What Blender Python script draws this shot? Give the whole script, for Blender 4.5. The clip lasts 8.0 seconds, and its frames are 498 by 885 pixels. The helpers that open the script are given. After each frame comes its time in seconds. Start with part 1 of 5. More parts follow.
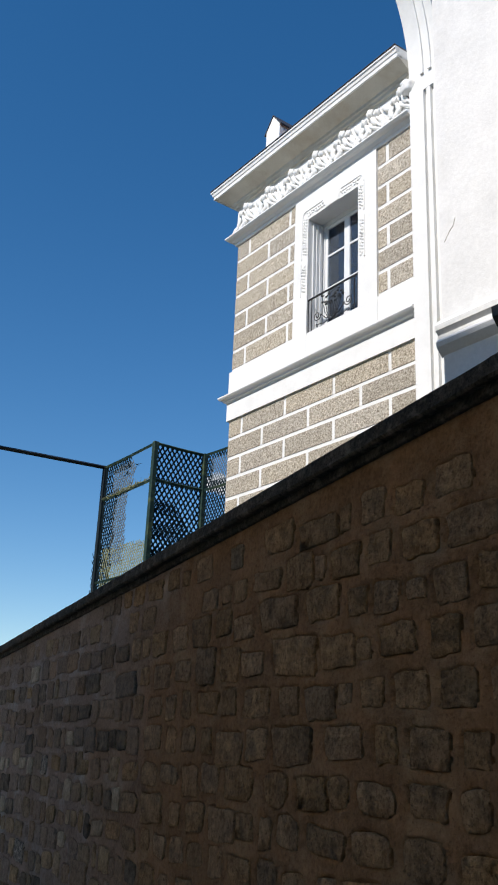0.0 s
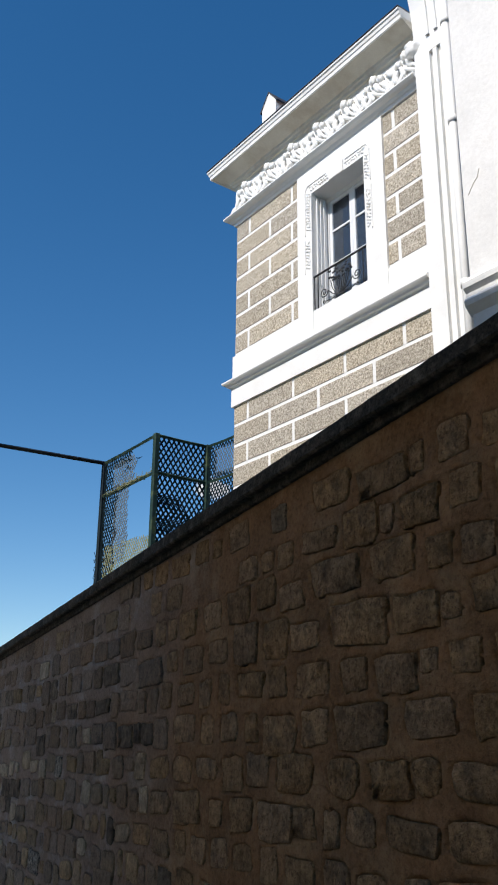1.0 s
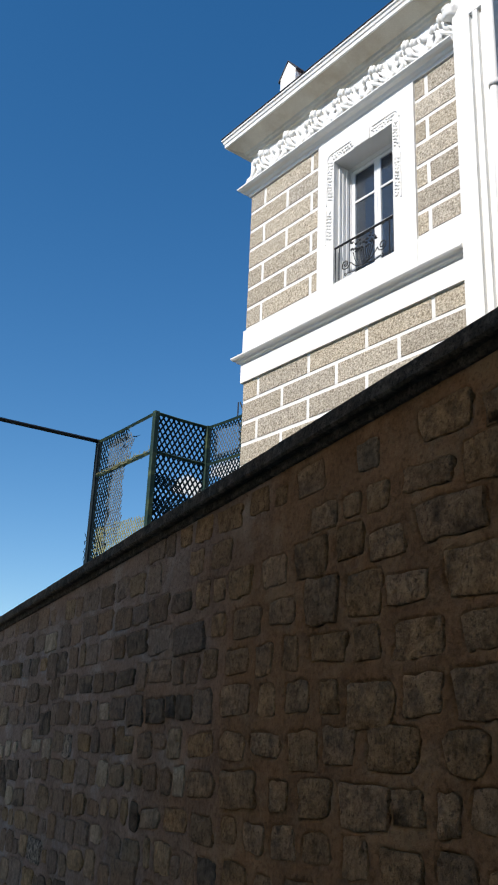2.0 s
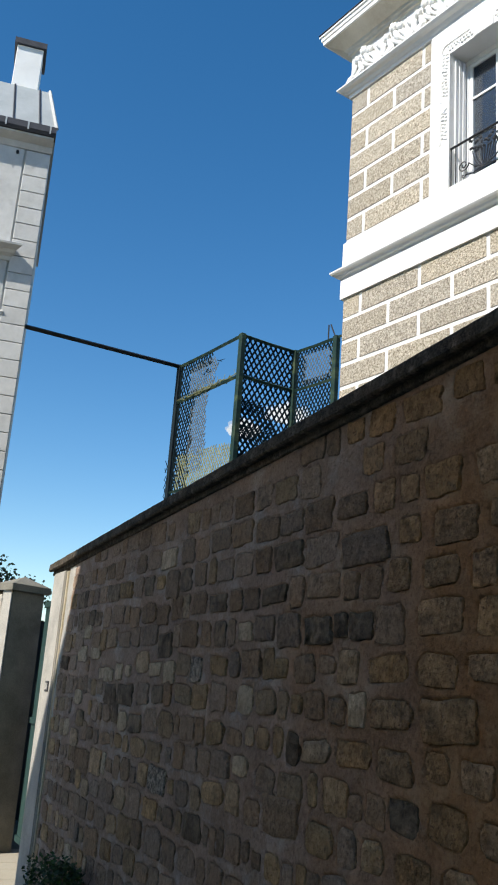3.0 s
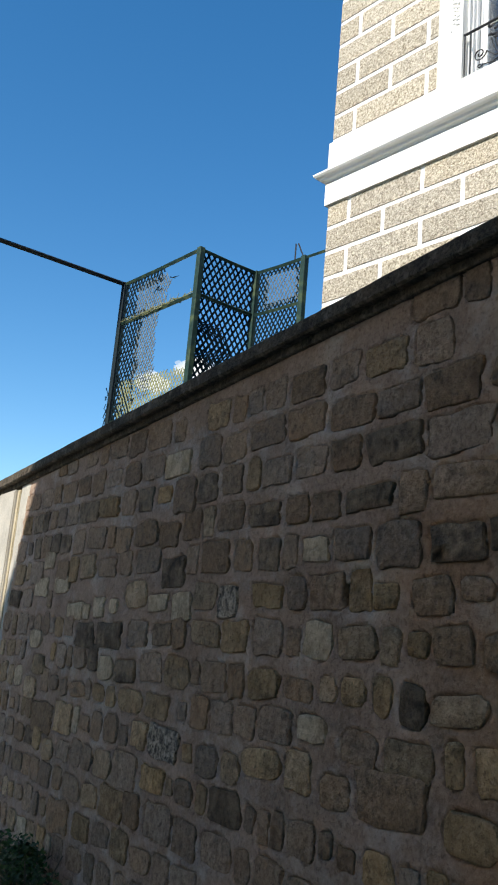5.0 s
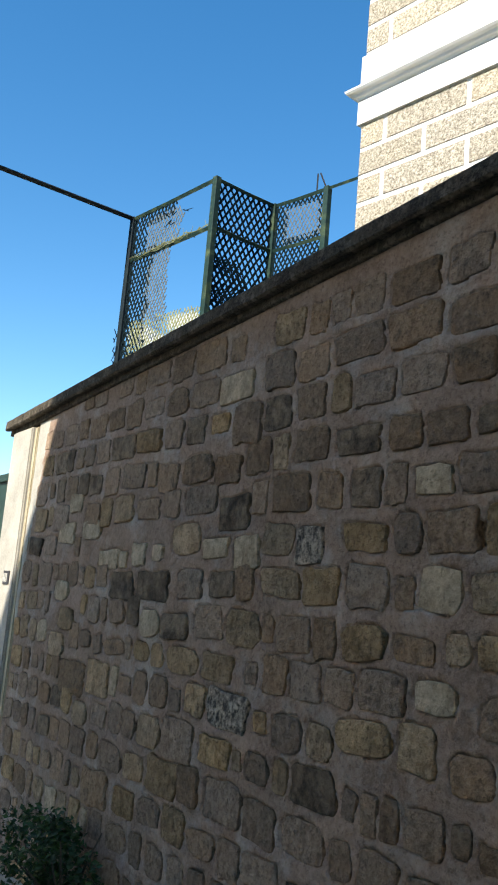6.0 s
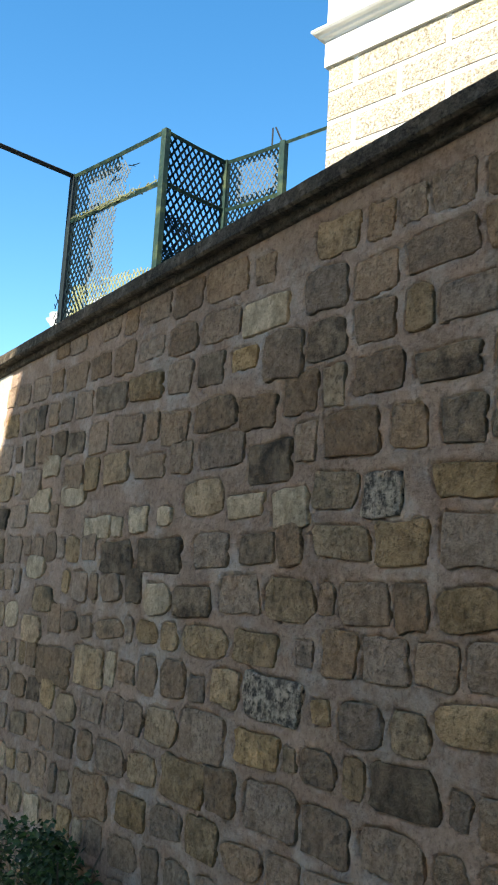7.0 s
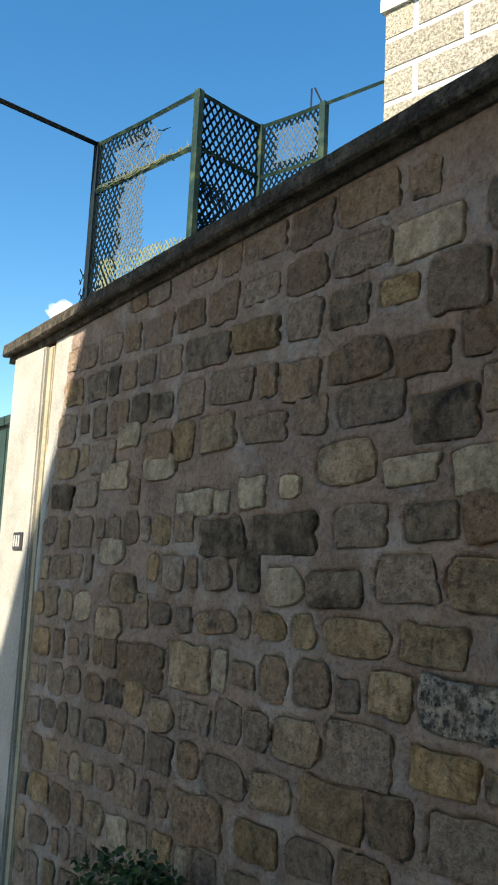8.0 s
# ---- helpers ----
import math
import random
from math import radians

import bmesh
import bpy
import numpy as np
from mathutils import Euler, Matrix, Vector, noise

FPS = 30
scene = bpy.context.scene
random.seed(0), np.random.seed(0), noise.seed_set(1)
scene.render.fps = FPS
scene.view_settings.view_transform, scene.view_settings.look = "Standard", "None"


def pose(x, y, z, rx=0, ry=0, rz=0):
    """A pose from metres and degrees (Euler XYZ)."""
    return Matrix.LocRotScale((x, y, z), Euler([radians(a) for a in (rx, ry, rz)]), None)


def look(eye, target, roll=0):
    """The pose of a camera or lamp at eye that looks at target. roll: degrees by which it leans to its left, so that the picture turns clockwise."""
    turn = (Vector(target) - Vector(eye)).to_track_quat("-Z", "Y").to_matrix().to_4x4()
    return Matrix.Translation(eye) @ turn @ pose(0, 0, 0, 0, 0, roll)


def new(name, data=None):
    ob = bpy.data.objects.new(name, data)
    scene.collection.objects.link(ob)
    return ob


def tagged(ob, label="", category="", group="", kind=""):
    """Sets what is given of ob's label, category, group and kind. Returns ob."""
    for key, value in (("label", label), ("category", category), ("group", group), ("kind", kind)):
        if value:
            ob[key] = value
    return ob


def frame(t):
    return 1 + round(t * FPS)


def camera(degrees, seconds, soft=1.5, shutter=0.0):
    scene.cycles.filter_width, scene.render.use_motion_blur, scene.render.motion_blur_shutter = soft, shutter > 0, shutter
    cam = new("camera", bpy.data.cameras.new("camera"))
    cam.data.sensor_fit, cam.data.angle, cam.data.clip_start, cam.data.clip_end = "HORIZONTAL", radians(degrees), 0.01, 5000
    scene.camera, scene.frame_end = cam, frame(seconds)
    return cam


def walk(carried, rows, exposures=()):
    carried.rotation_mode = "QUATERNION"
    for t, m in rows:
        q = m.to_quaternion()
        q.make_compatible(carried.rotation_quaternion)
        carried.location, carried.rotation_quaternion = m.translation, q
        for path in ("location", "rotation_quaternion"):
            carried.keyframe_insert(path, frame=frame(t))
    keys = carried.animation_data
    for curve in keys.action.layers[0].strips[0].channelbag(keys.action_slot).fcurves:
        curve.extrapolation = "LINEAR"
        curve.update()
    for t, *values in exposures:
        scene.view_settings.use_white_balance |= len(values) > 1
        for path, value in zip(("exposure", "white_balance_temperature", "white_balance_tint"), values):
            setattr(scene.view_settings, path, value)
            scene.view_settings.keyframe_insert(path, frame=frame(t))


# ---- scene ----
cam = camera(31.4, 8.0, soft=2.0)
PATH = [
    (0, (-0.131, -0.452, 1.477), (0.996, 1.064, 2.134), 2.5),
    (0.5, (0.039, -0.097, 1.439), (1.179, 1.406, 2.103), 0.4),
    (1, (0.086, 0.247, 1.39), (1.225, 1.75, 2.055), 0.6),
    (1.5, (0.137, 0.682, 1.349), (1.313, 2.158, 2.012), 2.4),
    (1.7, (0.166, 0.852, 1.311), (1.348, 2.322, 1.977), 2.2),
    (2.8, (0.174, 2.037, 1.188), (1.322, 3.557, 1.796), 4.5),
    (3, (0.2, 2.244, 1.168), (1.31, 3.818, 1.705), 4.2),
    (3.5, (0.2, 2.678, 1.147), (1.274, 4.299, 1.615), 4.5),
    (4, (0.269, 3.118, 1.11), (1.474, 4.644, 1.579), 4.0),
    (4.2, (0.296, 3.274, 1.087), (1.532, 4.775, 1.554), 4.4),
    (5.3, (0.615, 4.271, 1.023), (1.922, 5.718, 1.47), 4.8),
    (5.5, (0.656, 4.444, 1.017), (1.97, 5.892, 1.438), 4.8),
    (6, (0.781, 4.869, 0.995), (2.105, 6.324, 1.356), 4.9),
    (6.5, (0.841, 5.26, 0.951), (2.193, 6.689, 1.307), 3.3),
    (7, (0.984, 5.776, 0.9), (2.434, 7.112, 1.236), 3.2),
    (7.5, (1.086, 6.279, 0.892), (2.535, 7.622, 1.204), 3.8),
    (8, (1.161, 6.709, 0.854), (2.613, 8.047, 1.169), 2.7),
]
walk(cam, [(t, look(eye, target, roll)) for t, eye, target, roll in PATH], [
    (0, 0.02, 6710, 12.5), (1.5, 0.08, 6780, 12.5), (2.8, 0.28, 6880, 10), (3.0, 0.34, 6880, 9.5), (3.5, 0.6, 6880, 8.5), (4.0, 0.3, 6930, 8.5),
    (5.5, 0.85, 7080, 8), (6.0, 0.98, 7230, 7.5), (6.5, 0.95, 7380, 6.5), (7.0, 1.48, 7730, 5.5), (7.5, 1.40, 7780, 5), (8, 1.0, 7530, 5)])

# ---- light ----
SUN_AZ, SUN_EL = 263.0, 43.0  # degrees clockwise from +y, and above the horizon
world = bpy.data.worlds.new("sky")
scene.world = world
world.use_nodes = True
wn = world.node_tree.nodes
sky_tex = wn.new("ShaderNodeTexSky")
sky_tex.sky_type = "NISHITA"
sky_tex.sun_disc = False
sky_tex.sun_elevation = radians(SUN_EL)
sky_tex.sun_rotation = radians(SUN_AZ)
sky_tex.air_density, sky_tex.dust_density, sky_tex.ozone_density = 0.95, 0.05, 1.15
sky_tex.altitude = 100
wn["Background"].inputs["Strength"].default_value = 0.133
richer = wn.new("ShaderNodeHueSaturation")
richer.inputs["Saturation"].default_value = 1.38
world.node_tree.links.new(sky_tex.outputs["Color"], richer.inputs["Color"])
world.node_tree.links.new(richer.outputs["Color"], wn["Background"].inputs["Color"])

sun_data = bpy.data.lights.new("sun", "SUN")
sun_data.energy, sun_data.angle, sun_data.color = 4.6, radians(0.53), (1.0, 0.97, 0.925)
sun = new("sun", sun_data)
a, e = radians(SUN_AZ), radians(SUN_EL)
to_sun = Vector((math.sin(a) * math.cos(e), math.cos(a) * math.cos(e), math.sin(e)))
sun.matrix_world = look(to_sun * 60, (0, 0, 0))


# ---- materials ----
def surface(name, dark, light, scale=3.0, rough=0.85, bump=0.3, fine=60.0, metal=0.0, vary=0.0, hue=0.0, stain=None, stain_scale=1.2, stain_amount=0.5, relief=0.01, island=False, contrast=0.14, pit_dark=0.0, shine=0.5):
    """A worn surface: two scales of noise between two colours, fine relief, and stains of their own shape."""
    m = bpy.data.materials.new(name)
    m.use_nodes = True
    nt = m.node_tree
    n, l = nt.nodes, nt.links
    b = n["Principled BSDF"]
    geo = n.new("ShaderNodeNewGeometry")
    big = n.new("ShaderNodeTexNoise")
    big.inputs["Scale"].default_value = scale
    big.inputs["Detail"].default_value = 6
    big.inputs["Roughness"].default_value = 0.62
    small = n.new("ShaderNodeTexNoise")
    small.inputs["Scale"].default_value = fine
    small.inputs["Detail"].default_value = 5
    small.inputs["Roughness"].default_value = 0.7
    for t in (big, small):
        l.new(geo.outputs["Position"], t.inputs["Vector"])
    mix = n.new("ShaderNodeMath")
    mix.operation = "MULTIPLY_ADD"
    l.new(small.outputs["Fac"], mix.inputs[0])
    mix.inputs[1].default_value = 0.5
    half = n.new("ShaderNodeMath")
    half.operation = "MULTIPLY"
    l.new(big.outputs["Fac"], half.inputs[0])
    half.inputs[1].default_value = 0.5
    l.new(half.outputs[0], mix.inputs[2])
    ramp = n.new("ShaderNodeValToRGB")
    ramp.color_ramp.elements[0].position, ramp.color_ramp.elements[1].position = 0.5 - contrast, 0.5 + contrast
    ramp.color_ramp.elements[0].color = (*dark, 1)
    ramp.color_ramp.elements[1].color = (*light, 1)
    l.new(mix.outputs[0], ramp.inputs["Fac"])
    out = ramp.outputs["Color"]
    if stain:
        st = n.new("ShaderNodeTexNoise")
        st.inputs["Scale"].default_value = stain_scale
        st.inputs["Detail"].default_value = 7
        st.inputs["Roughness"].default_value = 0.7
        l.new(geo.outputs["Position"], st.inputs["Vector"])
        r2 = n.new("ShaderNodeMapRange")
        r2.inputs["From Min"].default_value, r2.inputs["From Max"].default_value = 0.5, 0.68
        r2.inputs["To Max"].default_value = stain_amount
        l.new(st.outputs["Fac"], r2.inputs["Value"])
        mx = n.new("ShaderNodeMix")
        mx.data_type = "RGBA"
        l.new(r2.outputs["Result"], mx.inputs["Factor"])
        l.new(out, mx.inputs["A"])
        mx.inputs["B"].default_value = (*stain, 1)
        out = mx.outputs["Result"]
    # Dark flecks in the colour stand in for shade and dirt in small hollows.
    if pit_dark:
        pt = n.new("ShaderNodeTexNoise")
        pt.inputs["Scale"].default_value = 52
        pt.inputs["Detail"].default_value = 4
        pt.inputs["Roughness"].default_value = 0.65
        l.new(geo.outputs["Position"], pt.inputs["Vector"])
        r3 = n.new("ShaderNodeMapRange")
        r3.inputs["From Min"].default_value, r3.inputs["From Max"].default_value = 0.56, 0.64
        r3.inputs["To Max"].default_value = pit_dark
        l.new(pt.outputs["Fac"], r3.inputs["Value"])
        mp = n.new("ShaderNodeMix")
        mp.data_type = "RGBA"
        l.new(r3.outputs["Result"], mp.inputs["Factor"])
        l.new(out, mp.inputs["A"])
        mp.inputs["B"].default_value = (dark[0] * 0.3, dark[1] * 0.3, dark[2] * 0.3, 1)
        out = mp.outputs["Result"]
    if vary or hue:
        if island:
            rnd = geo.outputs["Random Per Island"]
        else:
            rnd = n.new("ShaderNodeObjectInfo").outputs["Random"]
        hsv = n.new("ShaderNodeHueSaturation")
        val = n.new("ShaderNodeMapRange")
        val.inputs["To Min"].default_value, val.inputs["To Max"].default_value = 1 - vary, 1 + vary
        l.new(rnd, val.inputs["Value"])
        l.new(val.outputs["Result"], hsv.inputs["Value"])
        mul = n.new("ShaderNodeMath")
        mul.operation = "MULTIPLY"
        l.new(rnd, mul.inputs[0])
        mul.inputs[1].default_value = 7.13
        fr = n.new("ShaderNodeMath")
        fr.operation = "FRACT"
        l.new(mul.outputs[0], fr.inputs[0])
        sat = n.new("ShaderNodeMapRange")
        sat.inputs["To Min"].default_value, sat.inputs["To Max"].default_value = 1 - hue, 1 + hue
        l.new(fr.outputs[0], sat.inputs["Value"])
        l.new(sat.outputs["Result"], hsv.inputs["Saturation"])
        l.new(out, hsv.inputs["Color"])
        out = hsv.outputs["Color"]
    l.new(out, b.inputs["Base Color"])
    b.inputs["Roughness"].default_value = rough
    b.inputs["Metallic"].default_value = metal
    b.inputs["Specular IOR Level"].default_value = shine
    if bump:
        bp = n.new("ShaderNodeBump")
        bp.inputs["Strength"].default_value = bump
        bp.inputs["Distance"].default_value = relief
        l.new(mix.outputs[0], bp.inputs["Height"])
        l.new(bp.outputs["Normal"], b.inputs["Normal"])
    return m


def glass(name, tint):
    m = bpy.data.materials.new(name)
    m.use_nodes = True
    b = m.node_tree.nodes["Principled BSDF"]
    b.inputs["Base Color"].default_value = (*tint, 1)
    b.inputs["Roughness"].default_value = 0.03
    b.inputs["IOR"].default_value = 1.5
    b.inputs["Transmission Weight"].default_value = 0.9
    b.inputs["Specular IOR Level"].default_value = 0.12
    return m


MORTAR = surface("mortar", (0.245, 0.166, 0.122), (0.475, 0.338, 0.26), 3.4, 0.95, 1.0, 34, stain=(0.60, 0.55, 0.50), stain_scale=2.6, stain_amount=0.55, relief=0.03, contrast=0.12, pit_dark=0.35, shine=0.2)
STONES = {
    "grey_limestone": dict(dark=(0.215, 0.142, 0.094), light=(0.50, 0.352, 0.245), scale=6.5, rough=0.95, bump=1.0, fine=27, vary=0.26, hue=0.15, stain=(0.055, 0.044, 0.035), stain_scale=6.5, stain_amount=0.8, relief=0.065, contrast=0.12, pit_dark=0.35, shine=0.2),
    "ochre_limestone": dict(dark=(0.26, 0.168, 0.092), light=(0.57, 0.40, 0.245), scale=8, rough=0.95, bump=1.0, fine=25, vary=0.24, hue=0.12, stain=(0.10, 0.075, 0.045), stain_scale=6.5, stain_amount=0.7, relief=0.065, contrast=0.12, pit_dark=0.4, shine=0.2),
    "pale_limestone": dict(dark=(0.32, 0.242, 0.16), light=(0.67, 0.525, 0.37), scale=9, rough=0.95, bump=1.0, fine=28, vary=0.12, stain=(0.20, 0.15, 0.095), stain_scale=8, stain_amount=0.7, relief=0.03, contrast=0.12, pit_dark=0.4, shine=0.2),
    "weathered_dark_stone": dict(dark=(0.08, 0.056, 0.039), light=(0.35, 0.258, 0.178), scale=8, rough=0.95, bump=1.0, fine=26, vary=0.25, stain=(0.022, 0.019, 0.017), stain_scale=6, stain_amount=0.9, relief=0.06, contrast=0.12, pit_dark=0.4, shine=0.2),
    "brown_limestone": dict(dark=(0.25, 0.140, 0.066), light=(0.57, 0.352, 0.185), scale=11, rough=0.95, bump=1.0, fine=34, vary=0.2, hue=0.06, stain=(0.10, 0.07, 0.045), stain_scale=7, stain_amount=0.65, relief=0.06, contrast=0.11, pit_dark=0.55, shine=0.2),
    "mottled_white_stone": dict(dark=(0.10, 0.085, 0.07), light=(0.56, 0.46, 0.36), scale=22, rough=0.95, bump=1.0, fine=40, relief=0.04, contrast=0.075, pit_dark=0.8, shine=0.2),
}
STONE_GREY, STONE_OCHRE, STONE_PALE, STONE_DARK, STONE_BROWN, STONE_MOTTLED = (surface(q, **STONES[q]) for q in STONES)


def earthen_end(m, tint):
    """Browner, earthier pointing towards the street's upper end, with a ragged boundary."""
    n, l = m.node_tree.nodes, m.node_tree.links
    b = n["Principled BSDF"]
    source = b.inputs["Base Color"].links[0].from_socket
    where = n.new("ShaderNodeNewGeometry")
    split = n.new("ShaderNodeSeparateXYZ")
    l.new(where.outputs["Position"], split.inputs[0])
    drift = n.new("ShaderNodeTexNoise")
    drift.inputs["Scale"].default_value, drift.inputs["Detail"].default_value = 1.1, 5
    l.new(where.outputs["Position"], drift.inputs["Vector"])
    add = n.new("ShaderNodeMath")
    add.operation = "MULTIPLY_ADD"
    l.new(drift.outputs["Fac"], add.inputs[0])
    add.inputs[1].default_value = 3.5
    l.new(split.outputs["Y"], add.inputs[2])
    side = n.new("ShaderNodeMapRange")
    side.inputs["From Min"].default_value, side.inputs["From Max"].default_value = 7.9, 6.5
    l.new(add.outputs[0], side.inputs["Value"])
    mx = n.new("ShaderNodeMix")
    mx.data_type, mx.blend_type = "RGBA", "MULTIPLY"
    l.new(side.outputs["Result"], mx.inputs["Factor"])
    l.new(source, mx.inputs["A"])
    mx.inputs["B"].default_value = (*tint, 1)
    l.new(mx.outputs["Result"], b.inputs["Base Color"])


# Browner mortar; the tint's darkening also stands in for lens falloff.
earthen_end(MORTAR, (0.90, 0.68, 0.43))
STONE_LANE = surface("pale_lane_stone", (0.32, 0.27, 0.205), (0.60, 0.54, 0.45), 10, 0.95, 1.0, 44, vary=0.2, hue=0.15, stain=(0.2, 0.15, 0.1), stain_scale=9, stain_amount=0.5, relief=0.04, contrast=0.11, pit_dark=0.4, shine=0.2)
ISLAND = {q: surface(q + "_joined", island=True, **STONES[q]) for q in STONES}  # the same, varied stone by stone in one mesh
COPING = surface("weathered_concrete_coping", (0.032, 0.026, 0.02), (0.115, 0.094, 0.07), 6, 0.95, 1.0, 55, stain=(0.30, 0.26, 0.20), stain_scale=15, stain_amount=0.5, relief=0.03, contrast=0.11, pit_dark=0.6, shine=0.2)
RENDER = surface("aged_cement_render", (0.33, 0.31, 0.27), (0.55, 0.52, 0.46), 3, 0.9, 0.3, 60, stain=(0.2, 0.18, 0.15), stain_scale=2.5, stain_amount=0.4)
# Darker copy of the render: the far pier's shade is in this colour.
SHADED_RENDER = surface("shaded_cement_render", (0.15, 0.14, 0.11), (0.27, 0.255, 0.21), 3, 0.9, 0.3, 60, stain=(0.10, 0.095, 0.07), stain_scale=2.5, stain_amount=0.5)
WHITE = surface("white_masonry_paint", (0.74, 0.74, 0.72), (0.85, 0.85, 0.83), 2.5, 0.7, 0.12, 90, stain=(0.6, 0.59, 0.55), stain_scale=1.5, stain_amount=0.25, relief=0.004)
WHITE_STONE = surface("pale_painted_stone", (0.44, 0.44, 0.42), (0.59, 0.585, 0.56), 4, 0.8, 0.2, 80, stain=(0.34, 0.33, 0.30), stain_scale=3, stain_amount=0.35, relief=0.006, vary=0.05)
WOOD_WHITE = surface("white_painted_wood", (0.74, 0.75, 0.75), (0.82, 0.83, 0.83), 6, 0.4, 0.05, 120)
ROUGHCAST = surface("brown_roughcast_panel", (0.155, 0.126, 0.086), (0.67, 0.605, 0.495), 32, 0.95, 1.0, 36, vary=0.12, hue=0.12, relief=0.025, contrast=0.115)
SOFFIT = surface("stained_soffit", (0.50, 0.46, 0.38), (0.70, 0.67, 0.58), 2, 0.85, 0.15, 70, stain=(0.38, 0.30, 0.2), stain_scale=1.4, stain_amount=0.5)
SLATE = surface("dark_roof_edge", (0.02, 0.022, 0.028), (0.06, 0.06, 0.07), 6, 0.6, 0.2, 60)
ROOF_TILE = surface("brown_roof_tile", (0.12, 0.05, 0.035), (0.26, 0.12, 0.09), 8, 0.85, 0.4, 50)
ZINC = surface("zinc_sheet", (0.31, 0.335, 0.335), (0.44, 0.465, 0.46), 2, 0.55, 0.1, 50, metal=0.1)
BRICK = surface("red_brick", (0.15, 0.078, 0.058), (0.33, 0.19, 0.145), 14, 0.9, 0.6, 80, vary=0.3, hue=0.25, relief=0.006)
BRICK_JOINT = surface("brick_joint", (0.22, 0.16, 0.13), (0.34, 0.27, 0.22), 8, 0.95, 0.4, 80)
IRON = surface("black_iron", (0.012, 0.013, 0.014), (0.04, 0.04, 0.042), 20, 0.5, 0.2, 90, metal=0.5)
GREEN_STEEL = surface("green_painted_steel", (0.007, 0.024, 0.022), (0.022, 0.055, 0.046), 12, 0.6, 0.25, 80, stain=(0.15, 0.18, 0.07), stain_scale=4, stain_amount=0.5, shine=0.25)
NETTING = surface("green_plastic_netting", (0.003, 0.009, 0.013), (0.009, 0.02, 0.026), 14, 0.95, 0.1, 80, shine=0.08)
NETTING_PALE = surface("faded_pale_netting", (0.07, 0.092, 0.105), (0.155, 0.185, 0.205), 10, 0.9, 0.1, 80, shine=0.1)
# The first fence post's steel, darker than the other posts.
NAVY_STEEL = surface("dark_post_steel", (0.006, 0.012, 0.018), (0.014, 0.026, 0.034), 12, 0.6, 0.25, 80, stain=(0.03, 0.05, 0.04), stain_scale=5, stain_amount=0.4, shine=0.2)
STRAW = surface("dry_straw_tendrils", (0.14, 0.15, 0.065), (0.31, 0.315, 0.165), 12, 0.8, 0.1, 60)
GATE_GREEN = surface("green_painted_gate", (0.018, 0.046, 0.042), (0.036, 0.078, 0.07), 4, 0.45, 0.1, 60)
# Street out of view, coloured pale and warm to bounce light onto the wall.
STREET_BOUNCE = surface("pale_bounce_street", (0.16, 0.14, 0.115), (0.30, 0.27, 0.22), 4, 0.9, 0.6, 90)
CONCRETE = surface("pale_concrete", (0.33, 0.29, 0.22), (0.52, 0.465, 0.37), 3, 0.9, 0.3, 70, stain=(0.2, 0.19, 0.16), stain_scale=3, stain_amount=0.4)
EARTH = surface("earth_and_grass", (0.05, 0.055, 0.02), (0.12, 0.11, 0.05), 3, 0.95, 0.8, 30)
LEAF = surface("leaf", (0.025, 0.05, 0.012), (0.07, 0.115, 0.03), 6, 0.55, 0.1, 30, vary=0.4, hue=0.2, island=True)
GRASS = surface("grass_blade", (0.06, 0.10, 0.025), (0.17, 0.20, 0.07), 6, 0.6, 0.1, 30, vary=0.4, island=True)
BARK = surface("bark", (0.06, 0.045, 0.03), (0.15, 0.12, 0.09), 12, 0.95, 0.8, 40)
# Unseen front; its cream is made up to bounce warm light onto the stones.
FACADE = surface("cream_bounce_facade", (0.62, 0.50, 0.35), (0.76, 0.63, 0.46), 2, 0.9, 0.2, 60)
PANE = glass("window_glass", (0.24, 0.30, 0.38))
# Near-black colour stands in for the darkness of unlit rooms.
DARK_ROOM = surface("dim_interior", (0.008, 0.009, 0.013), (0.018, 0.02, 0.026), 2, 0.9, 0, 30)
# The puffs glow white by themselves, in place of sunlight on them.
CLOUD = bpy.data.materials.new("glowing_cloud")
CLOUD.use_nodes = True
cn, cl = CLOUD.node_tree.nodes, CLOUD.node_tree.links
glow, clear, blend = cn.new("ShaderNodeEmission"), cn.new("ShaderNodeBsdfTransparent"), cn.new("ShaderNodeMixShader")
glow.inputs["Color"].default_value, glow.inputs["Strength"].default_value = (0.86, 0.93, 1.0, 1), 0.75
blend.inputs["Fac"].default_value = 0.22
cl.new(clear.outputs[0], blend.inputs[1])
cl.new(glow.outputs[0], blend.inputs[2])
cl.new(blend.outputs[0], cn["Material Output"].inputs["Surface"])
SIGN_BLUE = surface("blue_enamel", (0.02, 0.03, 0.13), (0.03, 0.045, 0.19), 9, 0.35, 0, 60)
SIGN_RED = surface("red_enamel", (0.55, 0.03, 0.05), (0.65, 0.045, 0.06), 9, 0.35, 0, 60)
PLATE = surface("bare_cement_patch", (0.5, 0.48, 0.43), (0.62, 0.60, 0.55), 6, 0.9, 0.2, 70)


# ---- mesh helpers ----
def quads(bm, pts, faces):
    vs = [bm.verts.new(p) for p in pts]
    for f in faces:
        bm.faces.new([vs[i] for i in f])
    return vs


def box(bm, x0, y0, z0, x1, y1, z1):
    p = [(x, y, z) for z in (z0, z1) for y in (y0, y1) for x in (x0, x1)]
    return quads(bm, p, [(0, 2, 3, 1), (4, 5, 7, 6), (0, 1, 5, 4), (2, 6, 7, 3), (0, 4, 6, 2), (1, 3, 7, 5)])


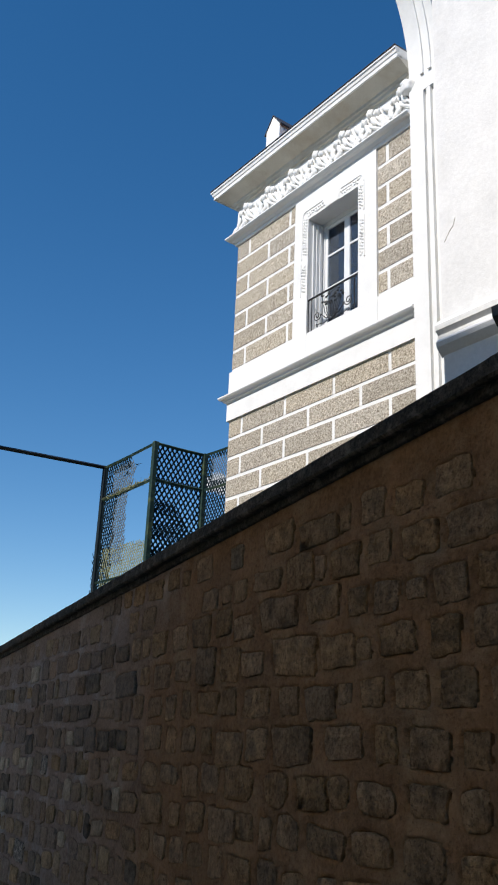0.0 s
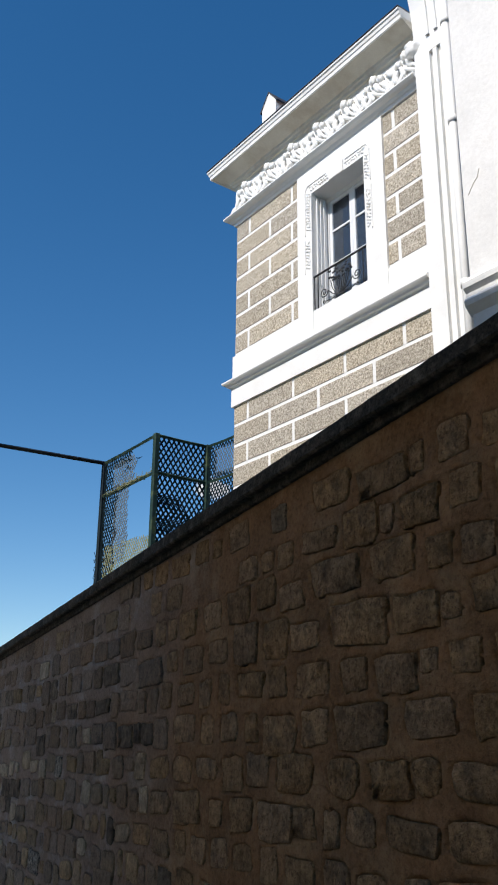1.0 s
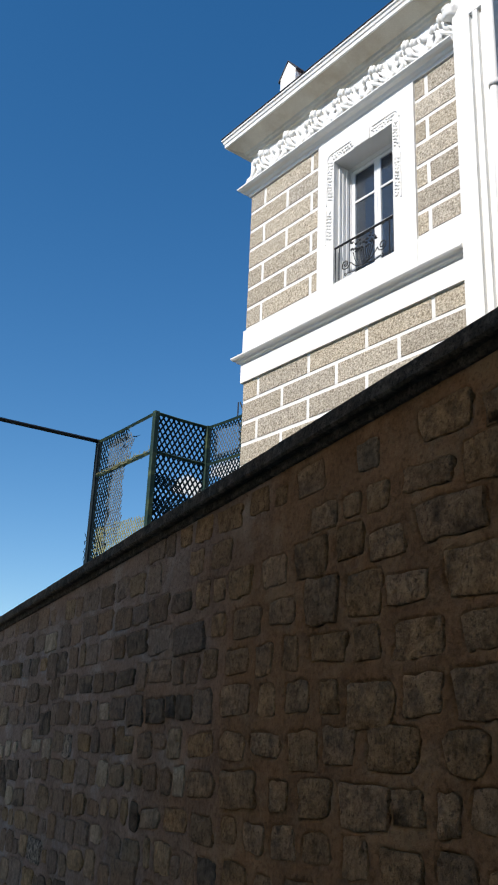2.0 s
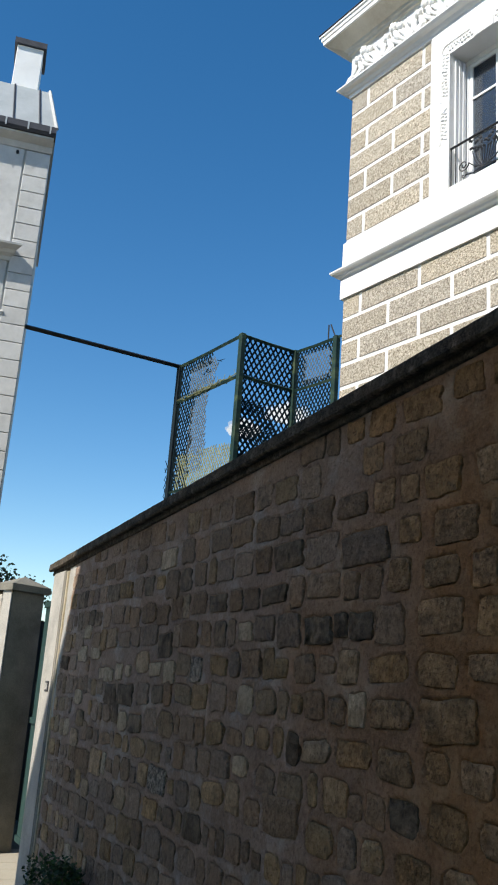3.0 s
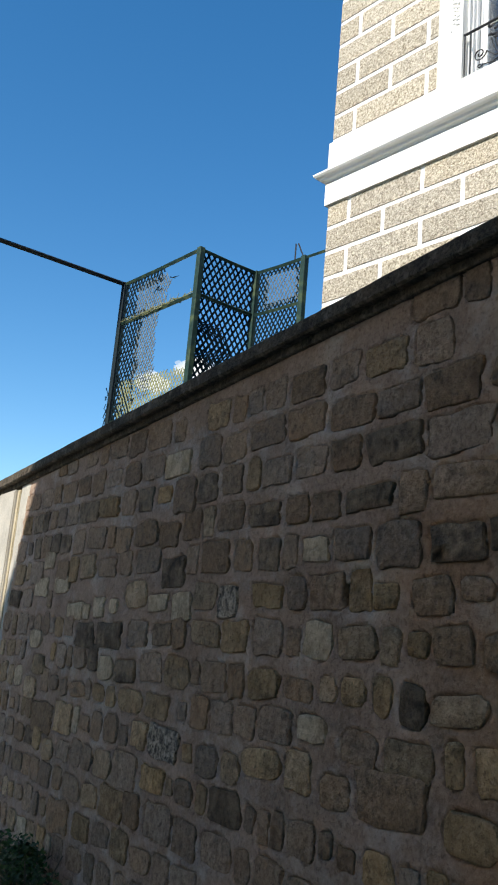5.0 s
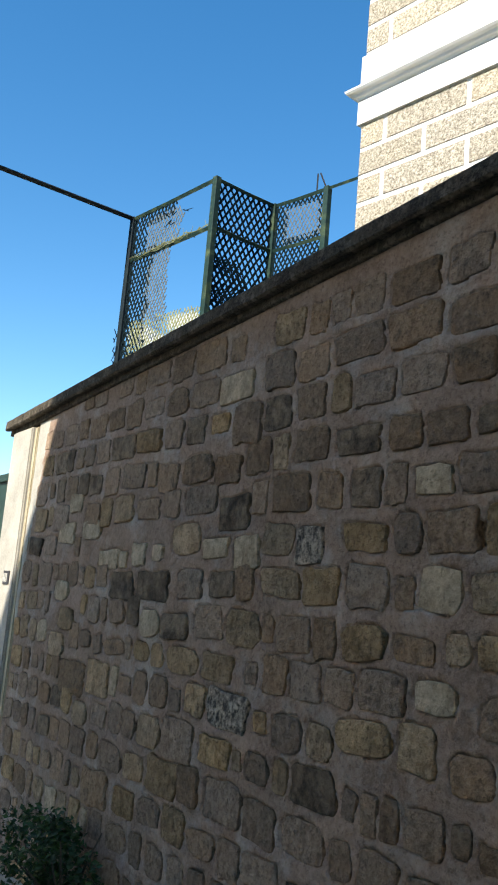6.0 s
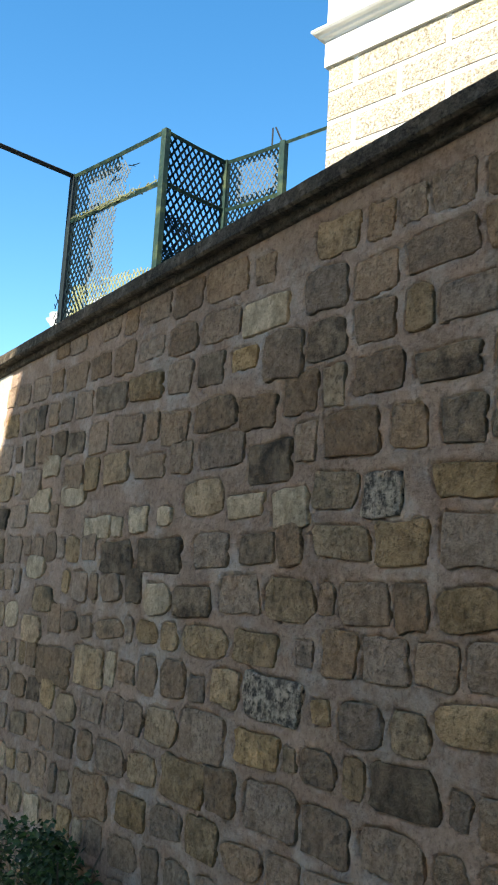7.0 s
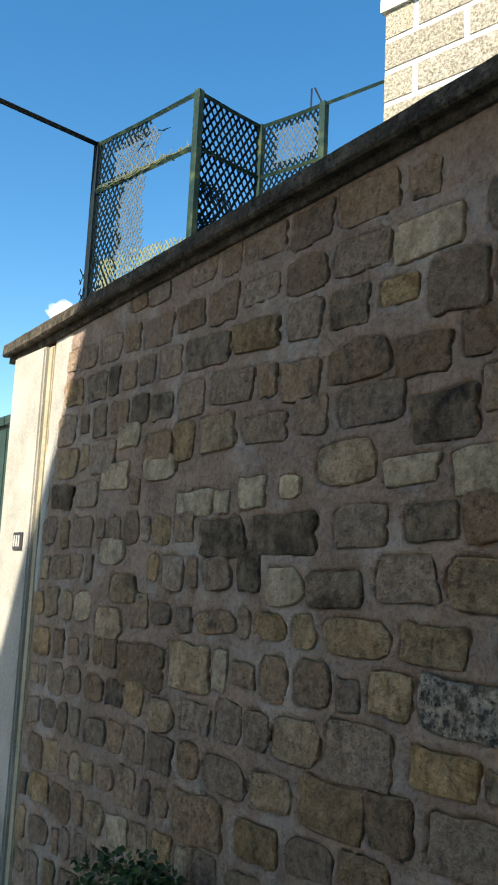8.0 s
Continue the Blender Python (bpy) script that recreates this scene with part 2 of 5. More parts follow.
def run(bm, profile, x0, x1, dz0=0.0, dz1=0.0, m0=0.0, m1=0.0):
    """A moulding: a closed (y, z) profile along x. m0, m1: how far an end is mitred outwards per metre of y."""
    n = len(profile)
    a = [bm.verts.new((x0 + m0 * y, y, z + dz0)) for y, z in profile]
    b = [bm.verts.new((x1 + m1 * y, y, z + dz1)) for y, z in profile]
    for i in range(n):
        j = (i + 1) % n
        bm.faces.new((a[i], a[j], b[j], b[i]))
    bm.faces.new(a[::-1])
    bm.faces.new(b)


def tube(bm, pts, r, sides=8, r_end=None):
    """A round bar through the points."""
    pts = [Vector(p) for p in pts]
    rings = []
    for i, p in enumerate(pts):
        d = (pts[min(i + 1, len(pts) - 1)] - pts[max(i - 1, 0)]).normalized()
        side = d.cross(Vector((0.31, 0.17, 0.93)))
        if side.length < 0.05:
            side = d.cross(Vector((1, 0, 0)))
        side.normalize()
        up = side.cross(d)
        k = i / max(1, len(pts) - 1)
        rr = r if r_end is None else r + (r_end - r) * k
        rings.append([bm.verts.new(p + (side * math.cos(t) + up * math.sin(t)) * rr) for t in (2 * math.pi * s / sides for s in range(sides))])
    for a, b in zip(rings, rings[1:]):
        for s in range(sides):
            bm.faces.new((a[s], a[(s + 1) % sides], b[(s + 1) % sides], b[s]))
    bm.faces.new(rings[0][::-1])
    bm.faces.new(rings[-1])


def lump(bm, centre, size, turn=0.0, rough=0.12, sub=2):
    """A softly uneven lump, the unit of the carved ornament."""
    made = bmesh.ops.create_icosphere(bm, subdivisions=sub, radius=1.0)["verts"]
    m = Matrix.Translation(centre) @ Matrix.Rotation(turn, 4, "Y") @ Matrix.Diagonal((*size, 1))
    for v in made:
        k = 1 + rough * noise.noise(v.co * 2.3 + Vector(centre) * 3)
        v.co = m @ (v.co * k)


def bevelled(bm, width, segments=1):
    bmesh.ops.bevel(bm, geom=list(bm.edges), offset=width, segments=segments, affect="EDGES", clamp_overlap=True)


def part(name, bm, material, parent=None, label="", smooth=False):
    """Links a bmesh as one mesh object, under a thing or a part if one is given."""
    bmesh.ops.recalc_face_normals(bm, faces=list(bm.faces))
    me = bpy.data.meshes.new(name)
    bm.to_mesh(me)
    bm.free()
    me.materials.append(material)
    if smooth:
        me.polygons.foreach_set("use_smooth", [True] * len(me.polygons))
    ob = new(name, me)
    ob.parent = parent
    if label:
        ob["label"] = label
    return ob


def thing(name, m, label, category, group="", kind=""):
    ob = new(name)
    ob.empty_display_size = 0.2
    ob.matrix_world = m
    return tagged(ob, label, category, group, kind)


def axes(origin, along, out):
    """A frame whose x runs along a face, whose y points out of it, and whose z is up."""
    m = Matrix.Identity(4)
    for i, v in enumerate((along, out, (0, 0, 1))):
        for k in range(3):
            m[k][i] = v[k]
    m.translation = origin
    return m


WALL = axes((2.82, 3.09, 0), (0.1812, 0.9834, 0), (-0.9834, 0.1812, 0))  # the stone wall's street face
HOUSE = axes((8.45, 11.70, 0.045), (0.012, 1, 0), (-1, 0.012, 0)) @ Matrix.Diagonal((1.033, 1, 1, 1)) @ Matrix.Translation((-11.53, 0, 0))  # the house's street facade; x is the world's y
LODGE = axes((5.55, 17.34, 0), (-0.940, 0.342, 0), (-0.342, -0.940, 0))  # the brick house across the lane

LANE = axes((5.18, 15.16, 0), (-0.259, 0.966, 0), (-0.966, -0.259, 0))  # the wall beyond the gate, which turns with the lane


def street(u):
    """The street's height along the wall."""
    u = max(-16.0, min(13.0, u))
    return -0.40 - 0.075 * u


def cope(u):
    """The top of the wall's coping."""
    return 2.88 - 0.0498 * u


# ---- ground ----
bm = bmesh.new()
us = [-900, -120, -40, -16, -12, -8, -4, 0, 4, 8, 10, 13, 20, 40, 120, 900]
outs = [-900, -60, 0.2, 1.15, 3, 8, 20, 120, 900]
grid = [[bm.verts.new((u, o, street(u) - (0.11 if o > 0.5 else 0.02))) for o in outs] for u in us]
for i in range(len(us) - 1):
    for j in range(len(outs) - 1):
        bm.faces.new((grid[i][j], grid[i + 1][j], grid[i + 1][j + 1], grid[i][j + 1]))
ground = part("ground", bm, STREET_BOUNCE)
ground.matrix_world = WALL
tagged(ground, "sloping street beside the stone wall, pale to bounce light", "street", kind="structure")


def slab_run(name, u0, u1, o0, o1, thick, lift, material, step):
    """A pavement of slabs that follows the street's fall."""
    bm = bmesh.new()
    u = u0
    while u < u1 - 0.01:
        v = min(u + step, u1)
        g = 0.006
        pts = [(x, y, street(x) + h) for h in (lift - thick, lift) for y in (o0, o1) for x in (u + g, v - g)]
        quads(bm, pts, [(0, 2, 3, 1), (4, 5, 7, 6), (0, 1, 5, 4), (2, 6, 7, 3), (0, 4, 6, 2), (1, 3, 7, 5)])
        u = v
    ob = part(name, bm, material)
    ob.matrix_world = WALL
    return ob


tagged(slab_run("pavement", -16, 8.3, 0.02, 1.0, 0.3, 0.0, CONCRETE, 1.5), "narrow worn concrete pavement at the foot of the wall", "pavement", kind="structure")
tagged(slab_run("kerb", -16, 8.3, 1.0, 1.15, 0.3, 0.005, RENDER, 1.0), "grey granite kerb along the pavement", "kerb", kind="structure")
tagged(slab_run("gate_apron", 8.3, 13.0, -3.0, 1.15, 0.3, 0.03, CONCRETE, 1.55), "pale concrete apron in front of the gate", "pavement", kind="structure")

# ---- raised garden behind the wall ----
bm = bmesh.new()
box(bm, -14, -3.2, -2.0, 8.4, -0.4, 2.0)
low = part("terrace_ground", bm, EARTH)
low.matrix_world = WALL
tagged(low, "raised earth of the garden behind the wall", "ground", kind="structure")
bm = bmesh.new()
box(bm, 8.95, 11.9, -2, 30, 17.6, 4.1)
box(bm, 8.0, 5.0, -2, 30, 11.9, 3.4)
tagged(part("garden_ground", bm, EARTH), "upper garden terrace beside the white house", "ground", kind="structure")

# ---- the stone wall: core, coping, pier ----
U0, U1 = -7.0, 8.40
stone_wall = thing("wall_stone", WALL, "old rubble stone retaining wall with brown mortar", "wall", kind="structure")


def mortar_out(u, z):
    """How far the pointing stands out of the wall's plane."""
    p = Vector((u, z, 0.0))
    calm = min(1.0, max(0.25, (cope(u) - 0.1 - z) / 0.5))  # smoother under the coping
    return calm * (0.012 * noise.noise(p * 2.1) + 0.006 * noise.noise(p * 6.0)) + 0.004 * noise.noise(p * 15.0) * calm + 0.003 * noise.noise(p * 37.0) - 0.010 * (1 - calm)


bm = bmesh.new()
quads(bm, [(U0, -0.06, -2), (U1, -0.06, -2), (U1, -0.06, cope(U1) - 0.1), (U0, -0.06, cope(U0) - 0.1), (U0, -0.45, -2), (U1, -0.45, -2), (U1, -0.45, cope(U1) - 0.1), (U0, -0.45, cope(U0) - 0.1)],
      [(0, 1, 2, 3), (5, 4, 7, 6), (3, 2, 6, 7), (0, 4, 5, 1), (0, 3, 7, 4), (1, 5, 6, 2)])
part("core", bm, MORTAR, stone_wall)
E1 = 9.12
u = U0
k = 0
while u < E1 - 0.05:
    v = min(u + 1.9 + 0.5 * noise.noise(Vector((k * 3.7, 0, 0))), E1)
    if E1 - v < 0.5:
        v = E1
    bm = bmesh.new()
    n = 40
    prof = lambda x: [(-0.5, cope(x) - 0.132), (0.012, cope(x) - 0.132), (0.017, cope(x) - 0.126), (0.013, cope(x) - 0.086), (0.060, cope(x) - 0.094), (0.072, cope(x) - 0.082), (0.066, cope(x) - 0.012), (0.052, cope(x)), (-0.2, cope(x) + 0.035), (-0.5, cope(x) + 0.02)]
    rings = []
    for s in range(n + 1):
        x = u + 0.0006 + (v - u - 0.0012) * s / n
        rings.append([bm.verts.new((x, y + 0.003 * noise.noise(Vector((x * 6, y * 9, z * 9))) + 0.002 * noise.noise(Vector((x * 19, y * 19, z * 19))), z + 0.002 * noise.noise(Vector((x * 5, z * 8, 3))) + 0.0015 * noise.noise(Vector((x * 17, y * 20, 8))))) for y, z in prof(x)])
    m = len(rings[0])
    for a, b in zip(rings, rings[1:]):
        for s in range(m):
            bm.faces.new((a[s], a[(s + 1) % m], b[(s + 1) % m], b[s]))
    bm.faces.new(rings[0][::-1])
    bm.faces.new(rings[-1])
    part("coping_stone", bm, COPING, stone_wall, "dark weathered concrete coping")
    u = v
    k += 1
pier = thing("gate_pier", WALL, "pale cement-rendered gate pier at the end of the stone wall", "gate pier", "gate piers")
bm = bmesh.new()
box(bm, 8.485, -0.45, street(8.5) - 0.3, 8.97, 0.035, cope(8.7) - 0.145)
bevelled(bm, 0.012, 2)
part("shaft", bm, RENDER, pier)
bm = bmesh.new()
box(bm, 8.405, -0.42, street(8.5) - 0.3, 8.475, 0.012, cope(8.7) - 0.15)
bevelled(bm, 0.01, 2)
part("edge_strip", bm, surface("yellowed_cement", (0.36, 0.30, 0.2), (0.55, 0.48, 0.34), 5, 0.95, 0.5, 40), pier, "yellowed cement edge strip")
number_plate = thing("plate", WALL, "small dark enamel plate on the gate pier", "plate")
bm = bmesh.new()
box(bm, 8.57, 0.036, 1.0, 8.71, 0.046, 1.11)
bevelled(bm, 0.003)
part("backing", bm, SLATE, number_plate)
for q in (8.60, 8.635, 8.67):
    bm = bmesh.new()
    box(bm, q, 0.047, 1.02, q + 0.018, 0.050, 1.09)
    part("pale_bar", bm, PLATE, number_plate)

# ---- far side of the gate: pier, wall, gate ----
far_pier = thing("gate_pier", LANE, "tall rendered gate pier with a pointed cap, greyed for shade", "gate pier", "gate piers")
bm = bmesh.new()
box(bm, 0, -0.62, -1.7, 0.2, -0.02, 2.36)
bevelled(bm, 0.012, 2)
part("shaft", bm, SHADED_RENDER, far_pier)
# Paler plate: the sun on the pier's front is put into its colour.
bm = bmesh.new()
box(bm, 0.0, -0.018, -1.7, 0.2, 0.0, 2.355)
part("front_face", bm, RENDER, far_pier, "front face in paler render for the sun on it")
bm = bmesh.new()
quads(bm, [(-0.06, -0.68, 2.36), (0.36, -0.68, 2.36), (0.36, 0.04, 2.36), (-0.06, 0.04, 2.36), (-0.06, -0.68, 2.46), (0.36, -0.68, 2.46), (0.36, 0.04, 2.46), (-0.06, 0.04, 2.46), (0.15, -0.32, 2.60)],
      [(3, 2, 1, 0), (0, 1, 5, 4), (1, 2, 6, 5), (2, 3, 7, 6), (3, 0, 4, 7), (4, 5, 8), (5, 6, 8), (6, 7, 8), (7, 4, 8)])
part("cap", bm, SHADED_RENDER, far_pier)
far_wall = thing("wall_lane", LANE, "sunlit pale rubble wall beyond the gate", "wall", kind="structure")
bm = bmesh.new()
n = 70
rows = []
for i in range(n + 1):
    u = 0.21 + 2.9 * i / n
    rows.append([bm.verts.new((u, 0.0 + 0.03 * noise.noise(Vector((u * 3.5, j * 0.4, 9))) + 0.012 * noise.noise(Vector((u * 11, j * 1.3, 2))), -1.7 + 4.0 * j / 50)) for j in range(51)])
for i in range(n):
    for j in range(50):
        bm.faces.new((rows[i][j], rows[i + 1][j], rows[i + 1][j + 1], rows[i][j + 1]))
part("face", bm, surface("pale_rubble_face", (0.30, 0.26, 0.20), (0.62, 0.57, 0.48), 7, 0.95, 1.0, 30, stain=(0.25, 0.2, 0.14), stain_scale=6, stain_amount=0.6, relief=0.03), far_wall, smooth=True)
bm = bmesh.new()
box(bm, 0.22, -0.45, -1.7, 3.1, -0.05, 2.3)
part("core", bm, RENDER, far_wall)
bm = bmesh.new()
run(bm, [(-0.5, 2.28), (0.06, 2.28), (0.06, 2.38), (-0.2, 2.46), (-0.5, 2.38)], 0.37, 3.1)
part("coping_stone", bm, RENDER, far_wall)
bm = bmesh.new()
box(bm, 0.45, 0.02, 1.4, 0.85, 0.06, 1.9)
bevelled(bm, 0.01)
part("cement_patch", bm, PLATE, far_wall, "smooth cement patch")

gate = thing("gate", WALL @ pose(8.99, -0.60, 0), "dark green painted sheet-metal gate, slightly ajar", "gate")
for x0, x1 in ((0.02, 1.62), (1.64, 2.95)):
    bm = bmesh.new()
    box(bm, x0, -0.025, -1.05, x1, 0.0, 2.2)
    leaf = part("gate_leaf", bm, GATE_GREEN, gate)
    for z0, z1 in ((-1.05, -0.97), (0.5, 0.58), (2.12, 2.2)):
        bm = bmesh.new()
        box(bm, x0, 0.003, z0, x1, 0.03, z1)
        part("rail", bm, GATE_GREEN, leaf)

# Added near-black wall; its colour gives the gap beside the gate its darkness.
bm = bmesh.new()
box(bm, 8.9, -1.7, -1.7, 19, -1.5, 2.15)
gap_wall = part("wall_gap_dark", bm, SLATE)
gap_wall.matrix_world = WALL
tagged(gap_wall, "added dark wall that blackens the gap behind the gate", "wall", kind="structure")

# ---- street side behind the camera: the tall row that shades the wall ----
D = 7.0
tan_el = math.tan(radians(SUN_EL))
sun_u = to_sun.dot(Vector((0.1812, 0.9834, 0)))
sun_o = to_sun.dot(Vector((-0.9834, 0.1812, 0)))
du, dz = D * sun_u / sun_o, D * to_sun.z / sun_o


def shade(u, z, o=0.0):
    """The corner at distance D whose shadow falls on (u, o, z)."""
    f = (D - o) / sun_o
    return u + f * sun_u, z + f * to_sun.z


p_top = shade(2.7, 5.33, -3.26)
ua, za = shade(8.92, 0.0)
slope = -2.6  # made-up steep end, sloped to cast the shadow edge beside the pier
lean = -0.9  # made-up sloping top, so that the house front stays lit
u_mid = (p_top[1] - za - lean * p_top[0] + slope * ua) / (slope - lean)
z_mid = za + slope * (u_mid - ua)
u_low = ua + (-2.5 - za) / slope
bm = bmesh.new()
a = [(-30, -2.5), (u_low, -2.5), (u_mid, z_mid), p_top, (-30, p_top[1] + 0.3)]
v0 = [bm.verts.new((u, D, z)) for u, z in a]
v1 = [bm.verts.new((u, D + 1.0, z)) for u, z in a]
bm.faces.new(v0)
bm.faces.new(v1[::-1])
for i in range(5):
    j = (i + 1) % 5
    bm.faces.new((v0[i], v0[j], v1[j], v1[i]))
row_house = part("wall_opposite", bm, FACADE)
row_house.matrix_world = WALL
tagged(row_house, "unseen tall street front shading the stone wall, cream to bounce warm light", "wall", kind="structure")


# ---- the white house ----
house = thing("house", HOUSE, "white painted house with brown roughcast blocks and a carved frieze", "house")
YC, YP0, YP1 = 11.53, 6.45, 7.08  # corner; the pilaster at the other end
WX0, WX1, WZ0, WZ1 = 8.27, 9.46, 7.58, 10.10  # the window's opening



def walling(parent, material, x0, x1, back, front, z0, z1, hole, name="wall"):
    """One wall slab with one opening through it."""
    a, b, c, d = hole
    xs, zs = (x0, a, b, x1), (z0, c, d, z1)
    bm = bmesh.new()
    v = {(i, j, k): bm.verts.new((xs[i], (back, front)[k], zs[j])) for i in range(4) for j in range(4) for k in range(2)}
    for i in range(3):
        for j in range(3):
            if (i, j) != (1, 1):
                for k in range(2):
                    bm.faces.new([v[q] for q in ((i, j, k), (i + 1, j, k), (i + 1, j + 1, k), (i, j + 1, k))])
    for p, q in (((1, 1), (2, 1)), ((2, 1), (2, 2)), ((2, 2), (1, 2)), ((1, 2), (1, 1))):
        bm.faces.new([v[(*p, 0)], v[(*q, 0)], v[(*q, 1)], v[(*p, 1)]])
    for i in range(3):
        for j in (0, 3):
            bm.faces.new([v[q] for q in ((i, j, 0), (i + 1, j, 0), (i + 1, j, 1), (i, j, 1))])
            bm.faces.new([v[q] for q in ((j, i, 0), (j, i + 1, 0), (j, i + 1, 1), (j, i, 1))])
    return part(name, bm, material, parent)


walling(house, WHITE, YP0, YC, -0.4, 0.0, 2.0, 11.7, (WX0, WX1, WZ0, WZ1))
bm = bmesh.new()
box(bm, YC - 0.4, -7, 2.0, YC, -0.4, 11.7)
part("end_wall", bm, WHITE, house)
bm = bmesh.new()
box(bm, YP0, -7, 2.0, YP0 + 0.4, -0.4, 11.7)
part("end_wall", bm, WHITE, house)
bm = bmesh.new()
box(bm, YP0 + 0.4, -7, 2.0, YC - 0.4, -6.6, 11.7)
part("back_wall", bm, WHITE, house)


def moulding(name, profile, x0=YP1 + 0.0, x1=YC, material=WHITE, label=""):
    """A moulding along the street front that returns round the corner."""
    bm = bmesh.new()
    run(bm, profile, x0, x1, m1=1.0)
    ob = part(name, bm, material, house, label)
    bm = bmesh.new()
    # the return along the end wall
    n = len(profile)
    a = [bm.verts.new((YC + y, y, z)) for y, z in profile]
    b = [bm.verts.new((YC + y, -6.9, z)) for y, z in profile]
    for i in range(n):
        j = (i + 1) % n
        bm.faces.new((a[j], a[i], b[i], b[j]))
    bm.faces.new(b)
    part(name + "_return", bm, material, house)
    return ob


moulding("storey_band", [(0.001, 6.98), (0.045, 6.98), (0.045, 7.30), (0.001, 7.30)])
moulding("sill_moulding", [(0.001, 7.30), (0.05, 7.305), (0.06, 7.33), (0.095, 7.34), (0.11, 7.37), (0.15, 7.385), (0.17, 7.41), (0.17, 7.435), (0.13, 7.455), (0.06, 7.475), (0.001, 7.49)])
moulding("plinth_band", [(0.001, 7.49), (0.035, 7.49), (0.035, 7.93), (0.001, 7.94)])
moulding("frieze_moulding", [(0.001, 10.58), (0.04, 10.585), (0.05, 10.63), (0.075, 10.64), (0.10, 10.68), (0.16, 10.70), (0.195, 10.735), (0.195, 10.76), (0.12, 10.79), (0.001, 10.80)])
moulding("frieze_ground", [(0.001, 10.80), (0.03, 10.80), (0.03, 11.36), (0.001, 11.36)])
moulding("cornice", [(0.001, 11.36), (0.035, 11.365), (0.045, 11.41), (0.075, 11.42), (0.085, 11.47), (0.11, 11.485), (0.12, 11.53), (0.145, 11.54), (0.355, 11.655), (0.355, 11.70), (0.001, 11.70)], material=SOFFIT, label="stained cornice soffit")
moulding("gutter", [(0.001, 11.702), (0.357, 11.655), (0.38, 11.66), (0.385, 11.72), (0.40, 11.735), (0.41, 11.785), (0.43, 11.80), (0.43, 11.83), (0.405, 11.84), (0.001, 11.86)], label="white painted eaves gutter")
moulding("roof_edge", [(-0.4, 11.862), (0.415, 11.842), (0.44, 11.855), (0.435, 11.867), (-0.4, 11.91)], material=SLATE, label="dark roofing edge")
bm = bmesh.new()
quads(bm, [(YP0, 0.1, 11.9), (YC + 0.3, 0.1, 11.9), (YC - 1.6, -2.6, 12.9), (YP0, -2.6, 12.9), (YC + 0.3, -6.9, 11.9), (YC - 1.6, -5, 12.9), (YP0, -5, 12.9), (YP0, -6.9, 11.9)],
      [(0, 1, 2, 3), (1, 4, 5, 2), (3, 2, 5, 6), (4, 7, 6, 5), (0, 3, 6, 7), (0, 7, 4, 1)])
part("roof", bm, SLATE, house)

# small white dormer above the eaves
dormer = part("dormer", (lambda b: (quads(b, [(11.04, -0.95, 12.2), (11.46, -0.95, 12.2), (11.46, -0.95, 13.42), (11.25, -0.95, 13.70), (11.04, -0.95, 13.42),
                                              (11.04, -0.50, 12.2), (11.46, -0.50, 12.2), (11.46, -0.50, 13.42), (11.25, -0.50, 13.70), (11.04, -0.50, 13.42)],
                                          [(0, 1, 2, 3, 4), (9, 8, 7, 6, 5), (0, 5, 6, 1), (1, 6, 7, 2), (4, 9, 5, 0), (2, 7, 8, 3), (3, 8, 9, 4)]), b)[1])(bmesh.new()), WHITE, house, "white rendered gabled dormer")
bm = bmesh.new()
for s in (-1, 1):
    quads(bm, [(11.25, -0.485, 13.72), (11.25, -1.0, 13.72), (11.25 + 0.255 * s, -1.0, 13.36), (11.25 + 0.255 * s, -0.485, 13.36),
               (11.25, -0.485, 13.74), (11.25, -1.0, 13.74), (11.25 + 0.265 * s, -1.0, 13.39), (11.25 + 0.265 * s, -0.485, 13.39)],
          [(0, 1, 2, 3), (7, 6, 5, 4), (0, 3, 7, 4), (1, 5, 6, 2), (3, 2, 6, 7)])
part("dormer_roof", bm, SLATE, dormer)
bm = bmesh.new()
quads(bm, [(9.3, -0.9, 12.2), (11.03, -0.9, 12.2), (11.03, -0.9, 13.5), (9.3, -0.9, 13.39), (9.3, -2.2, 12.2), (11.03, -2.2, 12.2), (11.03, -2.2, 13.5), (9.3, -2.2, 13.39)],
      [(0, 1, 2, 3), (5, 4, 7, 6), (3, 2, 6, 7), (0, 4, 5, 1), (0, 3, 7, 4), (1, 5, 6, 2)])
part("tiled_upstand", bm, ROOF_TILE, house, "brown tiled roof side")

# window surround with a dropped keystone and rounded corners
SX0, SX1 = 7.87, 9.81
walling(house, WHITE, SX0, SX1, 0.001, 0.045, 7.49, 10.58, (WX0, WX1, WZ0, WZ1), "window_surround")
bm = bmesh.new()
box(bm, 8.70, 0.046, 10.10, 9.03, 0.056, 10.32)
bevelled(bm, 0.005, 2)
part("keystone", bm, WHITE, house)


def carved_strip(x0, z0, x1, z1, seed):
    """A strip of carved foliage inside a raised edge, as one part."""
    rnd = random.Random(seed)
    bm = bmesh.new()
    along = Vector((x1 - x0, 0, z1 - z0))
    n = max(4, int(along.length / 0.028))
    for i in range(n):
        p = Vector((x0, 0.044, z0)) + along * ((i + 0.5) / n)
        wob = 0.034 * (1 if i % 2 else -1) * rnd.uniform(0.4, 1)
        q = p + Vector((wob * (z1 - z0) / along.length, 0, wob * (x1 - x0) / along.length))
        lump(bm, q, (rnd.uniform(0.014, 0.03), 0.02, rnd.uniform(0.02, 0.045)), rnd.uniform(0, 3), 0.6, 1)
    return tagged(part("carved_strip", bm, WHITE, house, "carved foliage in white plaster", smooth=True), kind="stuff")


